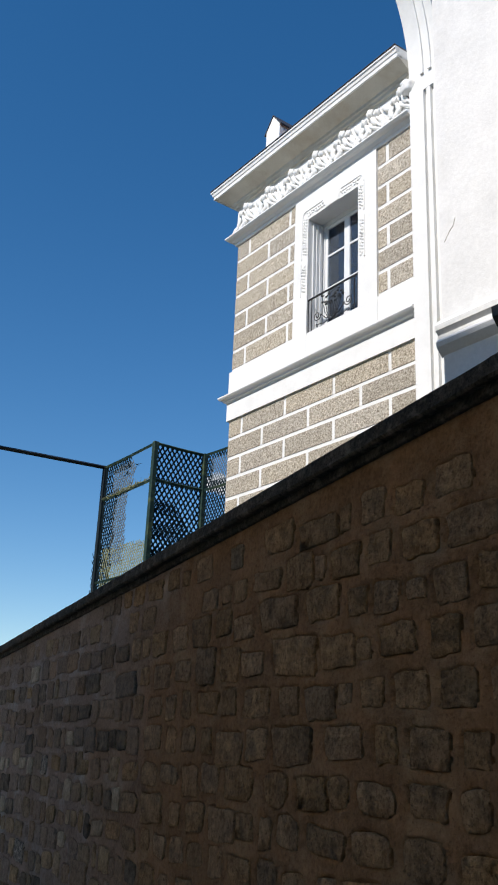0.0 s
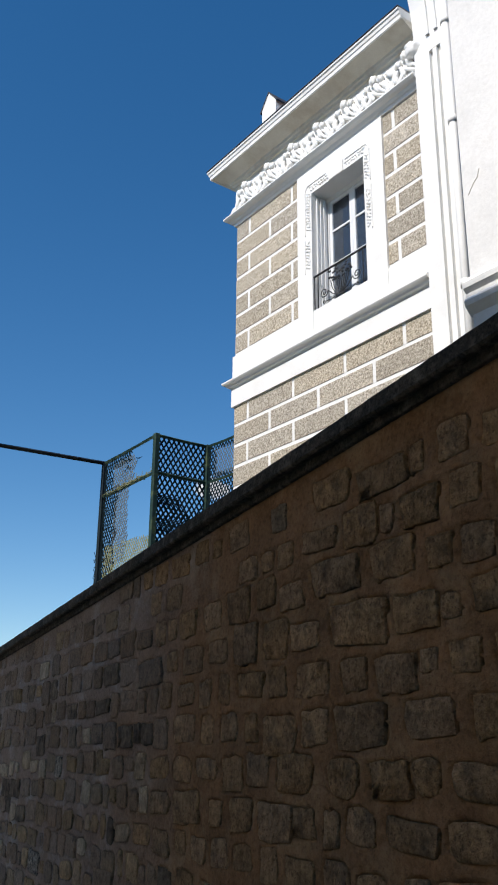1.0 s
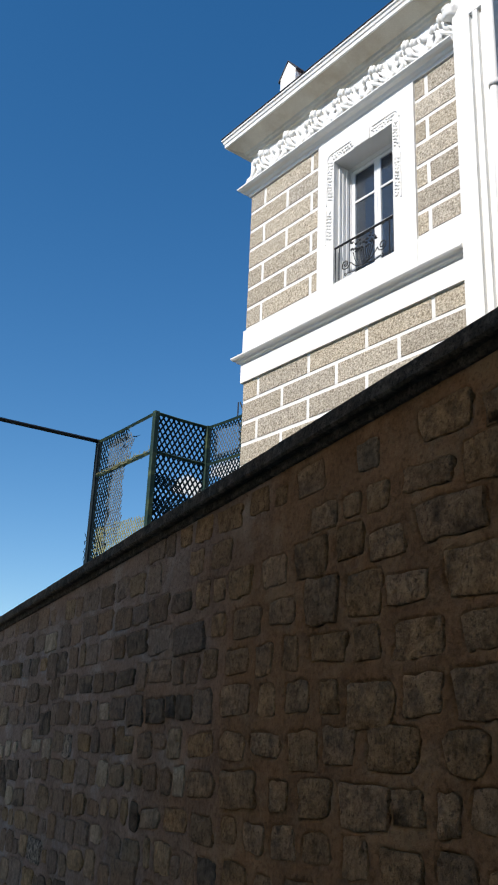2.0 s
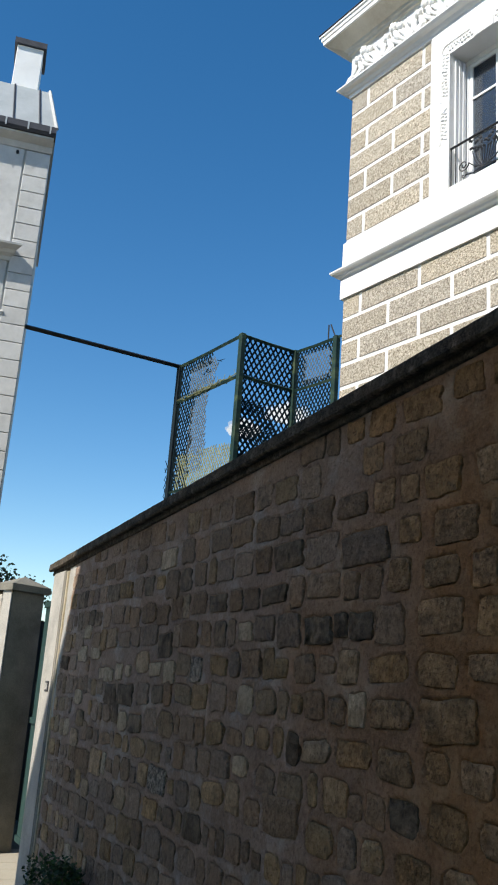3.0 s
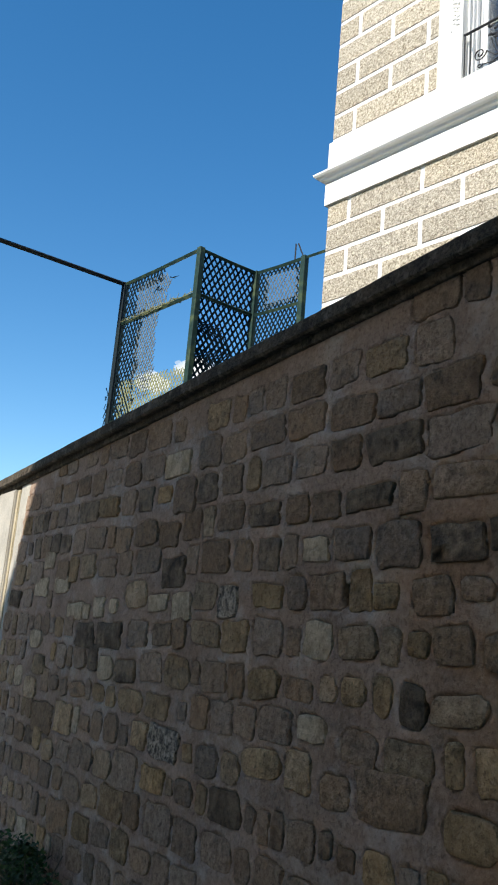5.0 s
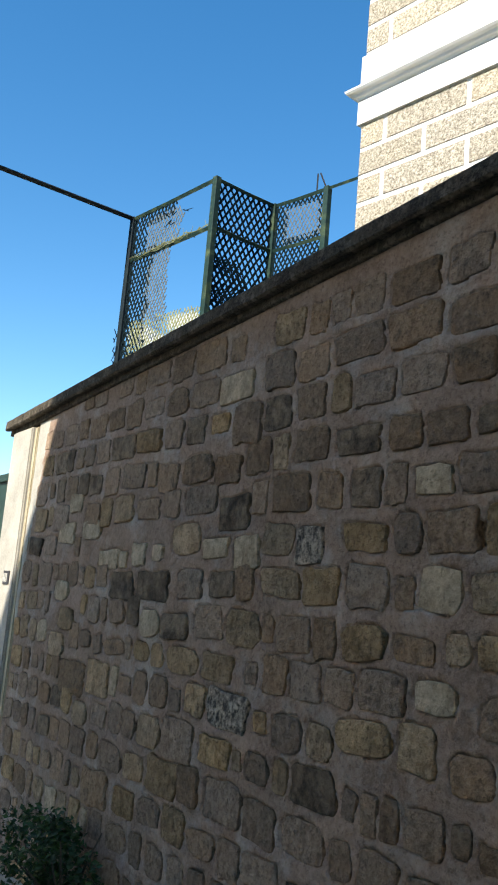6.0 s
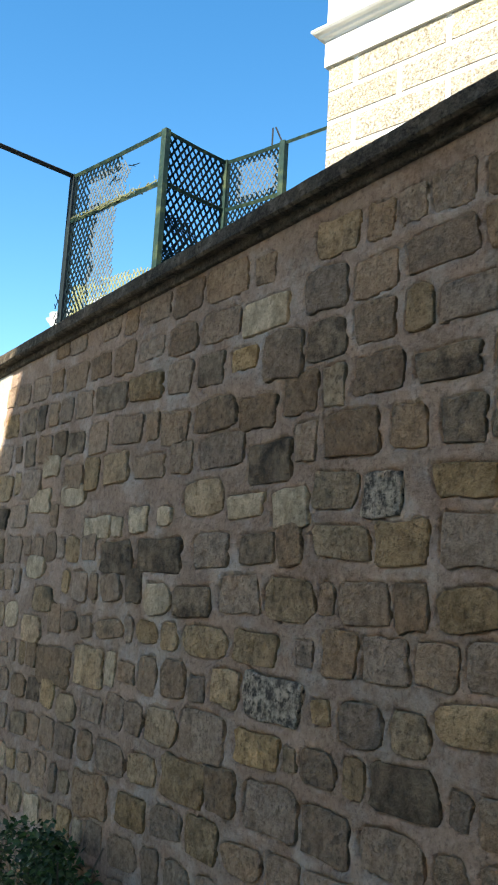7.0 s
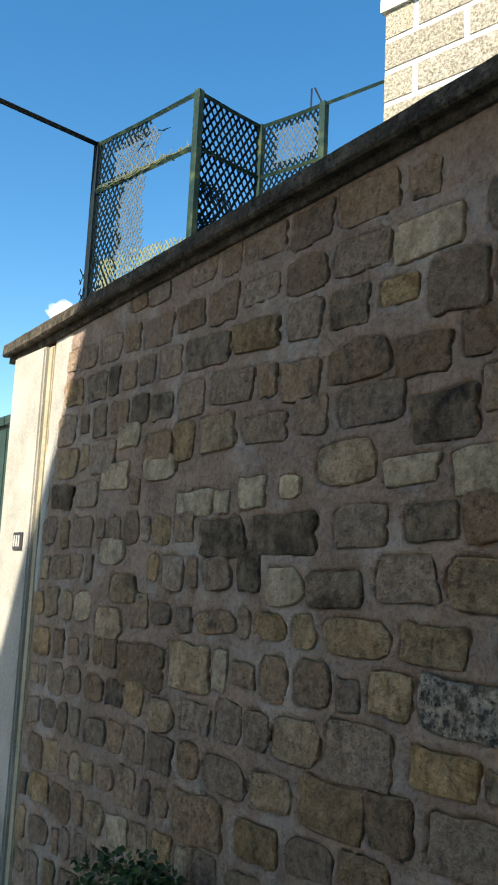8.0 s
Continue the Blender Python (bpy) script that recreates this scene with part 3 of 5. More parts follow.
for k, strip in enumerate([(9.54, 9.42, 9.54, 10.16), (9.55, 8.72, 9.55, 9.22), (9.50, 10.20, 9.05, 10.20), (8.67, 10.20, 8.24, 10.20), (8.20, 10.10, 8.20, 9.66), (8.19, 9.46, 8.19, 8.80)]):
    carved_strip(*strip, k)
for x, z0, z1 in ((9.61, 9.36, 10.14), (9.62, 8.66, 9.27), (8.135, 9.6, 10.12), (8.125, 8.75, 9.5)):
    bm = bmesh.new()
    tube(bm, [(x, 0.05, z0), (x, 0.05, z1)], 0.012, 6)
    part("edge_bead", bm, WHITE, house)
for s, xc in ((1, 9.51), (-1, 8.235)):
    bm = bmesh.new()
    pts = [(xc + s * 0.10 * math.sin(t), 0.05, 10.14 + 0.14 * math.cos(t)) for t in [radians(q) for q in range(0, 100, 15)]]
    pts.insert(0, (xc - s * 0.42, 0.05, 10.28))
    tube(bm, pts, 0.012, 6)
    part("edge_bead", bm, WHITE, house)

# window: reveals, frame, casements, shutter, dark room behind
window = part("window", (lambda b: (box(b, WX0, -0.34, WZ0, WX0 + 0.07, -0.27, WZ1), box(b, WX1 - 0.07, -0.34, WZ0, WX1, -0.27, WZ1),
                                     box(b, WX0 + 0.07, -0.34, WZ1 - 0.08, WX1 - 0.07, -0.27, WZ1), box(b, WX0 + 0.07, -0.34, WZ0, WX1 - 0.07, -0.27, WZ0 + 0.07), b)[-1])(bmesh.new()), WOOD_WHITE, house, "white wooden casement window")
mid = (WX0 + WX1) / 2
for x0, x1 in ((WX0 + 0.073, mid - 0.002), (mid + 0.002, WX1 - 0.073)):
    bm = bmesh.new()
    z0, z1 = WZ0 + 0.073, WZ1 - 0.083
    box(bm, x0, -0.33, z0, x0 + 0.06, -0.285, z1)
    box(bm, x1 - 0.06, -0.33, z0, x1, -0.285, z1)
    box(bm, x0 + 0.06, -0.33, z1 - 0.06, x1 - 0.06, -0.285, z1)
    box(bm, x0 + 0.06, -0.33, z0, x1 - 0.06, -0.285, z0 + 0.45)
    for z in (8.80, 9.42):
        box(bm, x0 + 0.06, -0.325, z, x1 - 0.06, -0.29, z + 0.035)
    sash = part("casement", bm, WOOD_WHITE, window)
    for za, zb in ((z0 + 0.45, 8.80), (8.835, 9.42), (9.455, z1 - 0.06)):
        bm = bmesh.new()
        box(bm, x0 + 0.055, -0.312, za - 0.005, x1 - 0.055, -0.306, zb + 0.005)
        pane = part("pane", bm, PANE, sash)
        pane.visible_shadow = False
bm = bmesh.new()
quads(bm, [(WX0 - 0.6, -0.36, WZ0 - 0.2), (WX1 + 0.6, -0.36, WZ0 - 0.2), (WX1 + 0.6, -3.5, WZ0 - 0.2), (WX0 - 0.6, -3.5, WZ0 - 0.2),
           (WX0 - 0.6, -0.36, WZ1 + 0.2), (WX1 + 0.6, -0.36, WZ1 + 0.2), (WX1 + 0.6, -3.5, WZ1 + 0.2), (WX0 - 0.6, -3.5, WZ1 + 0.2)],
      [(0, 1, 2, 3), (4, 5, 6, 7), (2, 3, 7, 6), (0, 3, 7, 4), (1, 2, 6, 5)])
room = part("room_lining", bm, DARK_ROOM, house)
for k, y in enumerate((-0.05, -0.115, -0.18)):
    bm = bmesh.new()
    box(bm, WX1 - 0.03 - 0.012 * k, y - 0.06, WZ0 + 0.06, WX1 - 0.004, y, WZ1 - 0.06)
    bevelled(bm, 0.006)
    part("shutter_leaf", bm, WOOD_WHITE, window, "folded white shutter leaf")
bm = bmesh.new()
run(bm, [(-0.27, 7.50), (0.03, 7.50), (0.048, 7.53), (0.048, 7.57), (-0.27, 7.61)], WX0 - 0.02, WX1 + 0.02)
part("window_sill", bm, WHITE, window)

# wrought-iron guard with scrolls and a flower basket
RX0, RX1, RZ0, RZ1, RY = WX0 + 0.012, WX1 - 0.012, 7.80, 8.53, 0.02
bm = bmesh.new()
tube(bm, [(RX0, RY, RZ1), (RX1, RY, RZ1)], 0.017, 8)
guard = part("window_guard", bm, IRON, house, "black wrought-iron guard with scrolls")
bm = bmesh.new()
tube(bm, [(RX0, RY, RZ0), (RX1, RY, RZ0)], 0.011, 6)
part("bottom_bar", bm, IRON, guard)
for x in (RX0 + 0.01, RX0 + 0.09, RX1 - 0.09, RX1 - 0.01):
    bm = bmesh.new()
    tube(bm, [(x, RY, RZ0), (x, RY, RZ1)], 0.009, 6)
    part("upright", bm, IRON, guard)
bm = bmesh.new()
tube(bm, [(RX0, RY, RZ0 + 0.13), (RX1, RY, RZ0 + 0.13)], 0.008, 6)
part("lower_bar", bm, IRON, guard)


def spiral(cx, cz, r, turns, s, start=0.0):
    return [(cx + s * r * (1 - 0.82 * k / 30) * math.cos(start + turns * 2 * math.pi * k / 30), RY, cz + r * (1 - 0.82 * k / 30) * math.sin(start + turns * 2 * math.pi * k / 30)) for k in range(31)]


gc = (RX0 + RX1) / 2
for s in (-1, 1):
    bm = bmesh.new()
    tube(bm, [(gc, RY, RZ0 + 0.2), (gc + s * 0.16, RY, RZ0 + 0.25), (gc + s * 0.27, RY, RZ0 + 0.36)] + spiral(gc + s * 0.36, RZ0 + 0.36, 0.09, 1.6, s, math.pi), 0.008, 6)
    part("scroll", bm, IRON, guard)
    bm = bmesh.new()
    tube(bm, [(gc + s * 0.06, RY, RZ0 + 0.2), (gc + s * 0.2, RY, RZ0 + 0.17), (gc + s * 0.32, RY, RZ0 + 0.2)] + spiral(gc + s * 0.36, RZ0 + 0.2, 0.035, 1.0, s, math.pi), 0.007, 6)
    part("scroll", bm, IRON, guard)
for k in range(-4, 5):
    bm = bmesh.new()
    tube(bm, [(gc + 0.018 * k, RY, RZ0 + 0.19), (gc + 0.04 * k, RY + 0.01, RZ0 + 0.34), (gc + 0.052 * k, RY, RZ0 + 0.5)], 0.007, 5)
    part("basket_rib", bm, IRON, guard)
rnd = random.Random(5)
bm = bmesh.new()
for k in range(34):
    lump(bm, (gc + rnd.uniform(-0.24, 0.24), RY + rnd.uniform(-0.015, 0.02), RZ0 + 0.56 + rnd.uniform(-0.09, 0.12)), (0.028, 0.012, 0.022), rnd.uniform(0, 3), 0.4, 1)
tagged(part("iron_flowers", bm, IRON, guard), kind="stuff")

# carved frieze: slanting tulip sprays, one part each
def spray(x, seed):
    rnd = random.Random(seed)
    bm = bmesh.new()
    y = 0.045
    # stems lean towards the far corner; blossoms at their heads
    for dx, h in ((0.0, 0.50), (-0.12, 0.44), (0.13, 0.42)):
        tube(bm, [(x - 0.34 + dx * 0.6, y, 10.83), (x - 0.18 + dx * 0.8, y + 0.02, 10.97), (x + dx, y + 0.025, 10.80 + h * 0.8)], 0.034, 7, 0.022)
    for dx, h, w in ((0.02, 0.50, 0.075), (-0.13, 0.43, 0.06), (0.16, 0.40, 0.062)):
        for t in (-0.55, 0.0, 0.55):
            lump(bm, (x + dx + 0.055 * t, y + 0.03 + 0.015 * (t == 0), 10.80 + h - 0.02 * abs(t)), (w * 0.55, 0.04, w * 1.05), t * 0.5, 0.2, 2)
    for dx, dz, tn in ((-0.30, 0.12, 0.9), (-0.22, 0.24, 0.5), (-0.05, 0.3, 0.45), (-0.34, 0.36, 0.7), (0.08, 0.22, 0.5), (0.12, 0.13, -0.8), (0.24, 0.22, -0.5), (-0.42, 0.2, 0.2), (0.34, 0.1, -1.1)):
        lump(bm, (x + dx, y + 0.015, 10.82 + dz), (0.055, 0.035, 0.13), tn + rnd.uniform(-0.15, 0.15), 0.35, 2)
    return part("carved_spray", bm, WHITE, house, "carved tulip spray in white plaster", smooth=True)


for k in range(7):
    spray(11.22 - 0.655 * k, k)
bm = bmesh.new()
lump(bm, (7.1, 0.09, 11.22), (0.14, 0.12, 0.13), 0.4, 0.3, 3)
lump(bm, (7.16, 0.12, 11.30), (0.08, 0.08, 0.07), 0.9, 0.3, 3)
part("carved_boss", bm, WHITE, house, smooth=True)

# pilaster with a sunk channel, console above it
bm = bmesh.new()
box(bm, YP0, 0.001, 2.0, YP1, 0.07, 11.25)
pilaster = part("pilaster", bm, WHITE, house)
for x0, x1, z1 in ((YP1 - 0.27, YP1, 11.25), (YP1 - 0.40, YP1 - 0.33, 10.95), (YP0, YP1 - 0.47, 11.25)):
    bm = bmesh.new()
    box(bm, x0, 0.071, 2.0, x1, 0.13, z1)
    part("fillet", bm, WHITE, pilaster)
bm = bmesh.new()
box(bm, YP1 - 0.47, 0.071, 10.96, YP1 - 0.27, 0.129, 11.25)
part("fillet_head", bm, WHITE, pilaster)
bm = bmesh.new()
prof = [(0.001, 11.25)] + [(0.13 + 0.75 * (k / 12) ** 2.2, 11.25 + 2.4 * k / 12) for k in range(13)] + [(0.001, 13.65)]
run(bm, prof, YP0 + 0.05, YP1)
for x in (YP1 - 0.30, YP1 - 0.45):
    run(bm, [(y + 0.035, z) for y, z in prof[1:-1]] + [(y - 0.02, z) for y, z in prof[-2:0:-1]], x, x + 0.06)
part("console", bm, WHITE, house, "curved white console bracket")
bm = bmesh.new()
tube(bm, [(YP0 - 0.02, 0.22, 4.0), (YP0 - 0.02, 0.22, 11.55)], 0.055, 12)
for z in (6.9, 9.4, 11.1):
    tube(bm, [(YP0 - 0.02, 0.22, z), (YP0 - 0.02, 0.22, z + 0.1)], 0.068, 12)
part("downpipe", bm, WHITE, house, "white painted downpipe", smooth=True)

# roughcast blocks between white joints
JOINT = 0.062


def block(x0, z0, x1, z1):
    bm = bmesh.new()
    box(bm, x0, 0.0005, z0, x1, 0.010, z1)
    bevelled(bm, 0.004)
    return part("block", bm, ROUGHCAST, house)


def courses(x0, x1, z_top, count, first, course):
    for r in range(count):
        zt = z_top - r * course - (0.0 if r else 0.005)
        cuts = [YC - ((0.37 if (r + first) % 2 else 0.95) + 1.165 * q) for q in range(6)]
        edges = [x1] + [c for c in cuts if x0 + 0.06 < c < x1 - 0.06] + [x0]
        for i in range(len(edges) - 1):
            hi = edges[i] - (JOINT / 2 if i else 0)
            lo = edges[i + 1] + (JOINT / 2 if i < len(edges) - 2 else 0)
            block(lo, zt - course + JOINT, hi, zt)


courses(YP1, YC, 6.975, 11, 1, 0.37)
courses(SX1, YC, 10.575, 7, 1, 0.378)
courses(YP1, SX0, 10.575, 7, 1, 0.378)

# ---- the plain white house next door ----
annex = thing("house", HOUSE, "plain white rendered house wall standing forward of the carved front", "house")
AX, AY = 4.98, 2.06  # its corner, and how far it stands forward
ANNEX_RENDER = surface("white_lime_render", (0.70, 0.70, 0.69), (0.82, 0.82, 0.81), 1.4, 0.85, 0.35, 22, stain=(0.52, 0.52, 0.51), stain_scale=0.9, stain_amount=0.35, relief=0.02)
walling(annex, ANNEX_RENDER, -5.0, AX, AY - 0.45, AY, 2.0, 13.0, (3.1, 4.2, 5.9, 7.2))
bm = bmesh.new()
box(bm, AX - 0.4, -6, 2.0, AX, AY - 0.45, 13.0)
part("end_wall", bm, ANNEX_RENDER, annex)
bm = bmesh.new()
prof = [(AY - 0.01, 5.10), (AY + 0.02, 5.13), (AY + 0.07, 5.19), (AY + 0.08, 5.24), (AY + 0.045, 5.29), (AY + 0.04, 5.33), (AY + 0.085, 5.37), (AY + 0.09, 5.43), (AY + 0.03, 5.50), (AY - 0.01, 5.52)]
run(bm, [(y, z + 0.19) for y, z in prof], -5.0, AX + 0.03)
part("string_course", bm, ANNEX_RENDER, annex)
bm = bmesh.new()
box(bm, 3.1, AY - 0.36, 5.9, 4.2, AY - 0.30, 7.2)
part("window", bm, DARK_ROOM, annex, "dark window in a deep reveal")
bm = bmesh.new()
run(bm, [(AY + 0.001, 5.30), (AY + 0.10, 5.32), (AY + 0.16, 5.40), (AY + 0.17, 5.50), (AY + 0.001, 5.51)], 3.4, 4.26)
part("bracket", bm, IRON, annex, "dark metal bracket")
bm = bmesh.new()
tube(bm, [(AX - 0.06, AY + 0.002, 6.60), (AX - 0.13, AY + 0.002, 6.70), (AX - 0.18, AY + 0.002, 6.74), (AX - 0.21, AY + 0.002, 6.83)], 0.004, 4)
part("crack", bm, RENDER, annex, "fine crack in the render")


# ---- green netting fence on the terrace ----
FT, FR = 7.64, 6.83  # heights of its top and middle rails
POSTS = [(9.10, 17.58), (9.01, 15.20), (10.27, 15.15), (10.33, 14.01)]
fence = thing("fence", Matrix.Identity(4), "green painted steel fence with torn plastic netting", "fence")
for x, y in POSTS:
    bm = bmesh.new()
    box(bm, x - 0.052, y - 0.052, 4.1, x + 0.052, y + 0.052, FT + 0.03)
    bevelled(bm, 0.006)
    part("post", bm, NAVY_STEEL if (x, y) == POSTS[0] else GREEN_STEEL, fence, "darker blue-green post" if (x, y) == POSTS[0] else "")
for (xa, ya), (xb, yb) in zip(POSTS, POSTS[1:]):
    for z, r in ((FT, 0.038), (FR, 0.04), (4.9, 0.034)):
        bm = bmesh.new()
        tube(bm, [(xa, ya, z), ((xa + xb) / 2, (ya + yb) / 2, z - 0.01), (xb, yb, z)], r, 4)
        part("rail", bm, GREEN_STEEL, fence)
bm = bmesh.new()
tube(bm, [(10.33, 14.01, FT), (10.38, 11.75, FT - 0.02)], 0.03, 4)
part("rail", bm, GREEN_STEEL, fence)
bm = bmesh.new()
tube(bm, [(9.10, 17.58, FT), (5.42, 17.42, 7.42)], 0.05, 4)
part("long_rail", bm, IRON, fence, "dark steel bar to the brick house")
for p, q in (((10.33, 14.25, FT), (10.33, 14.25, FT + 0.33)), ((10.33, 14.03, FT), (10.33, 14.19, FT + 0.32))):
    bm = bmesh.new()
    tube(bm, [p, q], 0.014, 5)
    part("wire_prong", bm, IRON, fence)


def netting(a, b, keep, material, pitch, width, seed, shift=0.0, slope=1.55, label=""):
    """Diamond netting between two posts, in short strands, each kept or torn away by keep(s, z)."""
    rnd = random.Random(seed)
    a, b = Vector((*a, 0)), Vector((*b, 0))
    d = b - a
    w = d.length
    d.normalize()
    n = Vector((-d.y, d.x, 0))
    z0, z1 = 4.35, FT + 0.03
    verts, faces = [], []
    step = pitch * slope / 2
    for way in (1, -1):
        c = -slope * w - 0.5 + shift
        while c < (z1 - z0) + slope * w + 0.5:
            s = 0.03
            while s < w - 0.03:
                e = min(s + pitch / 2, w - 0.02)
                za = z0 + c + way * slope * s
                zb = z0 + c + way * slope * e
                if min(za, zb) > z0 and max(za, zb) < z1 and keep(s / w, (za + zb) / 2, rnd):
                    jit = rnd.uniform(-0.006, 0.006)
                    p, q = a + d * s + n * (jit + way * 0.004), a + d * e + n * (jit + way * 0.004)
                    k = len(verts)
                    for base, z in ((p, za), (q, zb)):
                        for dw in (-width / 2, width / 2):
                            for dn in (-0.003, 0.003):
                                verts.append(tuple(base + n * dn + d * dw + Vector((0, 0, z))))
                    faces += [(k, k + 1, k + 5, k + 4), (k + 2, k + 6, k + 7, k + 3), (k, k + 4, k + 6, k + 2), (k + 1, k + 3, k + 7, k + 5)]
                s = e
            c += pitch * slope
    me = bpy.data.meshes.new("netting")
    me.from_pydata(verts, [], faces)
    me.materials.append(material)
    ob = new("netting", me)
    ob.parent = fence
    tagged(ob, label, kind="stuff")
    return ob


def ragged(z, k):
    return 0.05 * noise.noise(Vector((z * 4.0, k, 0)))


def left_dark(s, z, rnd):
    edge = 0.24 + 0.2 * max(0, (z - 6.6)) + ragged(z, 1)
    if z > FR:
        return s < 0.5 - 0.25 * (FT - z) + 0.12 * (z - FR) and not (0.2 < s < 0.5 and 6.95 < z < 7.35) and rnd.random() > 0.05
    return s < edge + 0.05


def left_pale(s, z, rnd):
    if z > FR:
        return 0.2 < s < 0.66 + ragged(z, 2) - 0.25 * abs(z - 7.2) and z < 7.48 and rnd.random() > 0.06
    return 0.25 + ragged(z, 1) < s < 0.52 + ragged(z, 3) and z > 5.2


def left_straw(s, z, rnd):
    return s > 0.1 and z < 5.60 + 0.08 * noise.noise(Vector((s * 14, 0, 5))) + 0.12 * (0.5 - s)


netting(POSTS[0], POSTS[1], left_dark, NETTING, 0.105, 0.042, 1, label="dark green diamond netting")
netting(POSTS[0], POSTS[1], left_pale, NETTING_PALE, 0.085, 0.026, 2, label="sun-bleached netting")
netting(POSTS[0], POSTS[1], left_straw, STRAW, 0.085, 0.026, 3, label="yellowed netting with dry tendrils")
netting(POSTS[1], POSTS[2], lambda s, z, r: True, NETTING, 0.12, 0.044, 4, label="dark green diamond netting")
netting(POSTS[1], POSTS[2], lambda s, z, r: z < 7.0 - 1.6 * s * (1 if z < FR else 0) and z < 6.4, NETTING, 0.115, 0.034, 5, shift=0.07, slope=1.2)
netting(POSTS[2], POSTS[3], lambda s, z, r: not (0.25 < s < 0.85 and 6.95 < z < 7.5), NETTING, 0.095, 0.036, 6, label="dark green diamond netting")
netting(POSTS[2], POSTS[3], lambda s, z, r: (0.2 < s < 0.9 and 6.9 < z < 7.52), NETTING_PALE, 0.085, 0.022, 7, label="sun-bleached netting")
netting((9.11, 17.84), (9.10, 17.58), lambda s, z, r: z < 5.6 + 0.2 * s and r.random() > 0.3, NETTING, 0.11, 0.02, 8)

# dry climbing stems wound along the middle rail
rnd = random.Random(8)
bm = bmesh.new()
for k in range(9):
    y0 = 15.25 + rnd.uniform(0, 0.5)
    pts = []
    for q in range(9):
        y = y0 + (1.5 + 0.3 * rnd.random()) * q / 8
        pts.append((9.05 + 0.05 * math.cos(q * 1.7 + k), y, FR + 0.02 + 0.05 * math.sin(q * 1.9 + k) + rnd.uniform(-0.03, 0.05)))
    tube(bm, pts, 0.011, 4, 0.004)
for k in range(26):
    y = rnd.uniform(15.3, 16.9)
    p = Vector((9.05, y, FR + 0.02))
    tube(bm, [p, p + Vector((rnd.uniform(-0.1, 0.05), rnd.uniform(-0.12, 0.12), rnd.uniform(-0.08, 0.22)))], 0.007, 4, 0.003)
tagged(part("dry_creeper", bm, STRAW, fence, "dry yellow creeper stems"), kind="stuff")
bm = bmesh.new()
for k in range(22):
    p = Vector((9.15, 17.4 + rnd.uniform(-0.1, 0.2), rnd.uniform(4.9, 5.7)))
    tube(bm, [p, p + Vector((rnd.uniform(-0.1, 0.1), rnd.uniform(-0.05, 0.28), rnd.uniform(0.0, 0.3)))], 0.012, 4, 0.004)
for k in range(8):
    p = Vector((9.05, 16.2 + rnd.uniform(-0.25, 0.25), 7.3 + rnd.uniform(-0.1, 0.1)))
    tube(bm, [p, p + Vector((0, rnd.uniform(-0.25, 0.2), rnd.uniform(-0.1, 0.18)))], 0.012, 4, 0.005)
tagged(part("torn_strands", bm, NETTING, fence, "torn netting strands"), kind="stuff")


# ---- the brick and stone house across the lane ----
lodge = thing("house", LODGE, "brick house with white stone quoins and a zinc roof", "house")
bm = bmesh.new()
box(bm, 0.0, -6.0, -1.8, 7.0, 0.0, 11.3)
part("wall", bm, WHITE_STONE, lodge)
bm = bmesh.new()
box(bm, 0.5, 0.0005, 1.0, 7.0, 0.004, 7.55)
part("brick_bed", bm, BRICK_JOINT, lodge)
bm = bmesh.new()
box(bm, 0.5, 0.001, 7.62, 7.0, 0.03, 8.62)
part("plaster_panel", bm, WHITE_STONE, lodge)
bm = bmesh.new()
box(bm, 0.5, 0.001, 8.9, 7.0, 0.03, 11.03)
part("plaster_panel", bm, WHITE_STONE, lodge)
z = 1.85
k = 0
while z < 10.98:
    h = 0.345 if z < 10.45 else 11.02 - z
    w = 0.46
    bm = bmesh.new()
    box(bm, 0.0, -0.4, z + 0.006, w, 0.055, min(z + h, 11.02) - 0.006)
    bevelled(bm, 0.01)
    part("quoin", bm, WHITE_STONE, lodge)
    z += h
bm = bmesh.new()
box(bm, 0.46, 0.001, 1.8, 0.54, 0.04, 7.55)
part("brick_border", bm, WHITE_STONE, lodge)
for name, prof, x0 in (("band", [(0.001, 7.52), (0.07, 7.53), (0.09, 7.58), (0.06, 7.62), (0.001, 7.63)], 0.48),
                       ("cornice", [(0.001, 8.62), (0.05, 8.63), (0.07, 8.70), (0.16, 8.74), (0.2, 8.80), (0.36, 8.83), (0.37, 8.87), (0.34, 8.89), (0.001, 8.92)], 0.47),
                       ("eaves_band", [(-0.01, 11.03), (0.05, 11.04), (0.07, 11.10), (0.08, 11.16), (0.28, 11.22), (0.28, 11.26), (-0.01, 11.27)], -0.02)):
    bm = bmesh.new()
    run(bm, prof, x0, 7.0, m0=-0.6 if x0 > 0 else 0.0)
    part(name, bm, WHITE_STONE, lodge)
bm = bmesh.new()
run(bm, [(0.12, 11.265), (0.32, 11.27), (0.36, 11.32), (0.36, 11.45), (0.33, 11.45), (0.32, 11.35), (0.12, 11.33)], -0.05, 7.0)
gutter = part("gutter", bm, SLATE, lodge, "dark zinc gutter")
for k in range(9):
    bm = bmesh.new()
    box(bm, 0.05 + 0.42 * k, 0.363, 11.28, 0.08 + 0.42 * k, 0.368, 11.445)
    part("gutter_clip", bm, ZINC, gutter)
bm = bmesh.new()
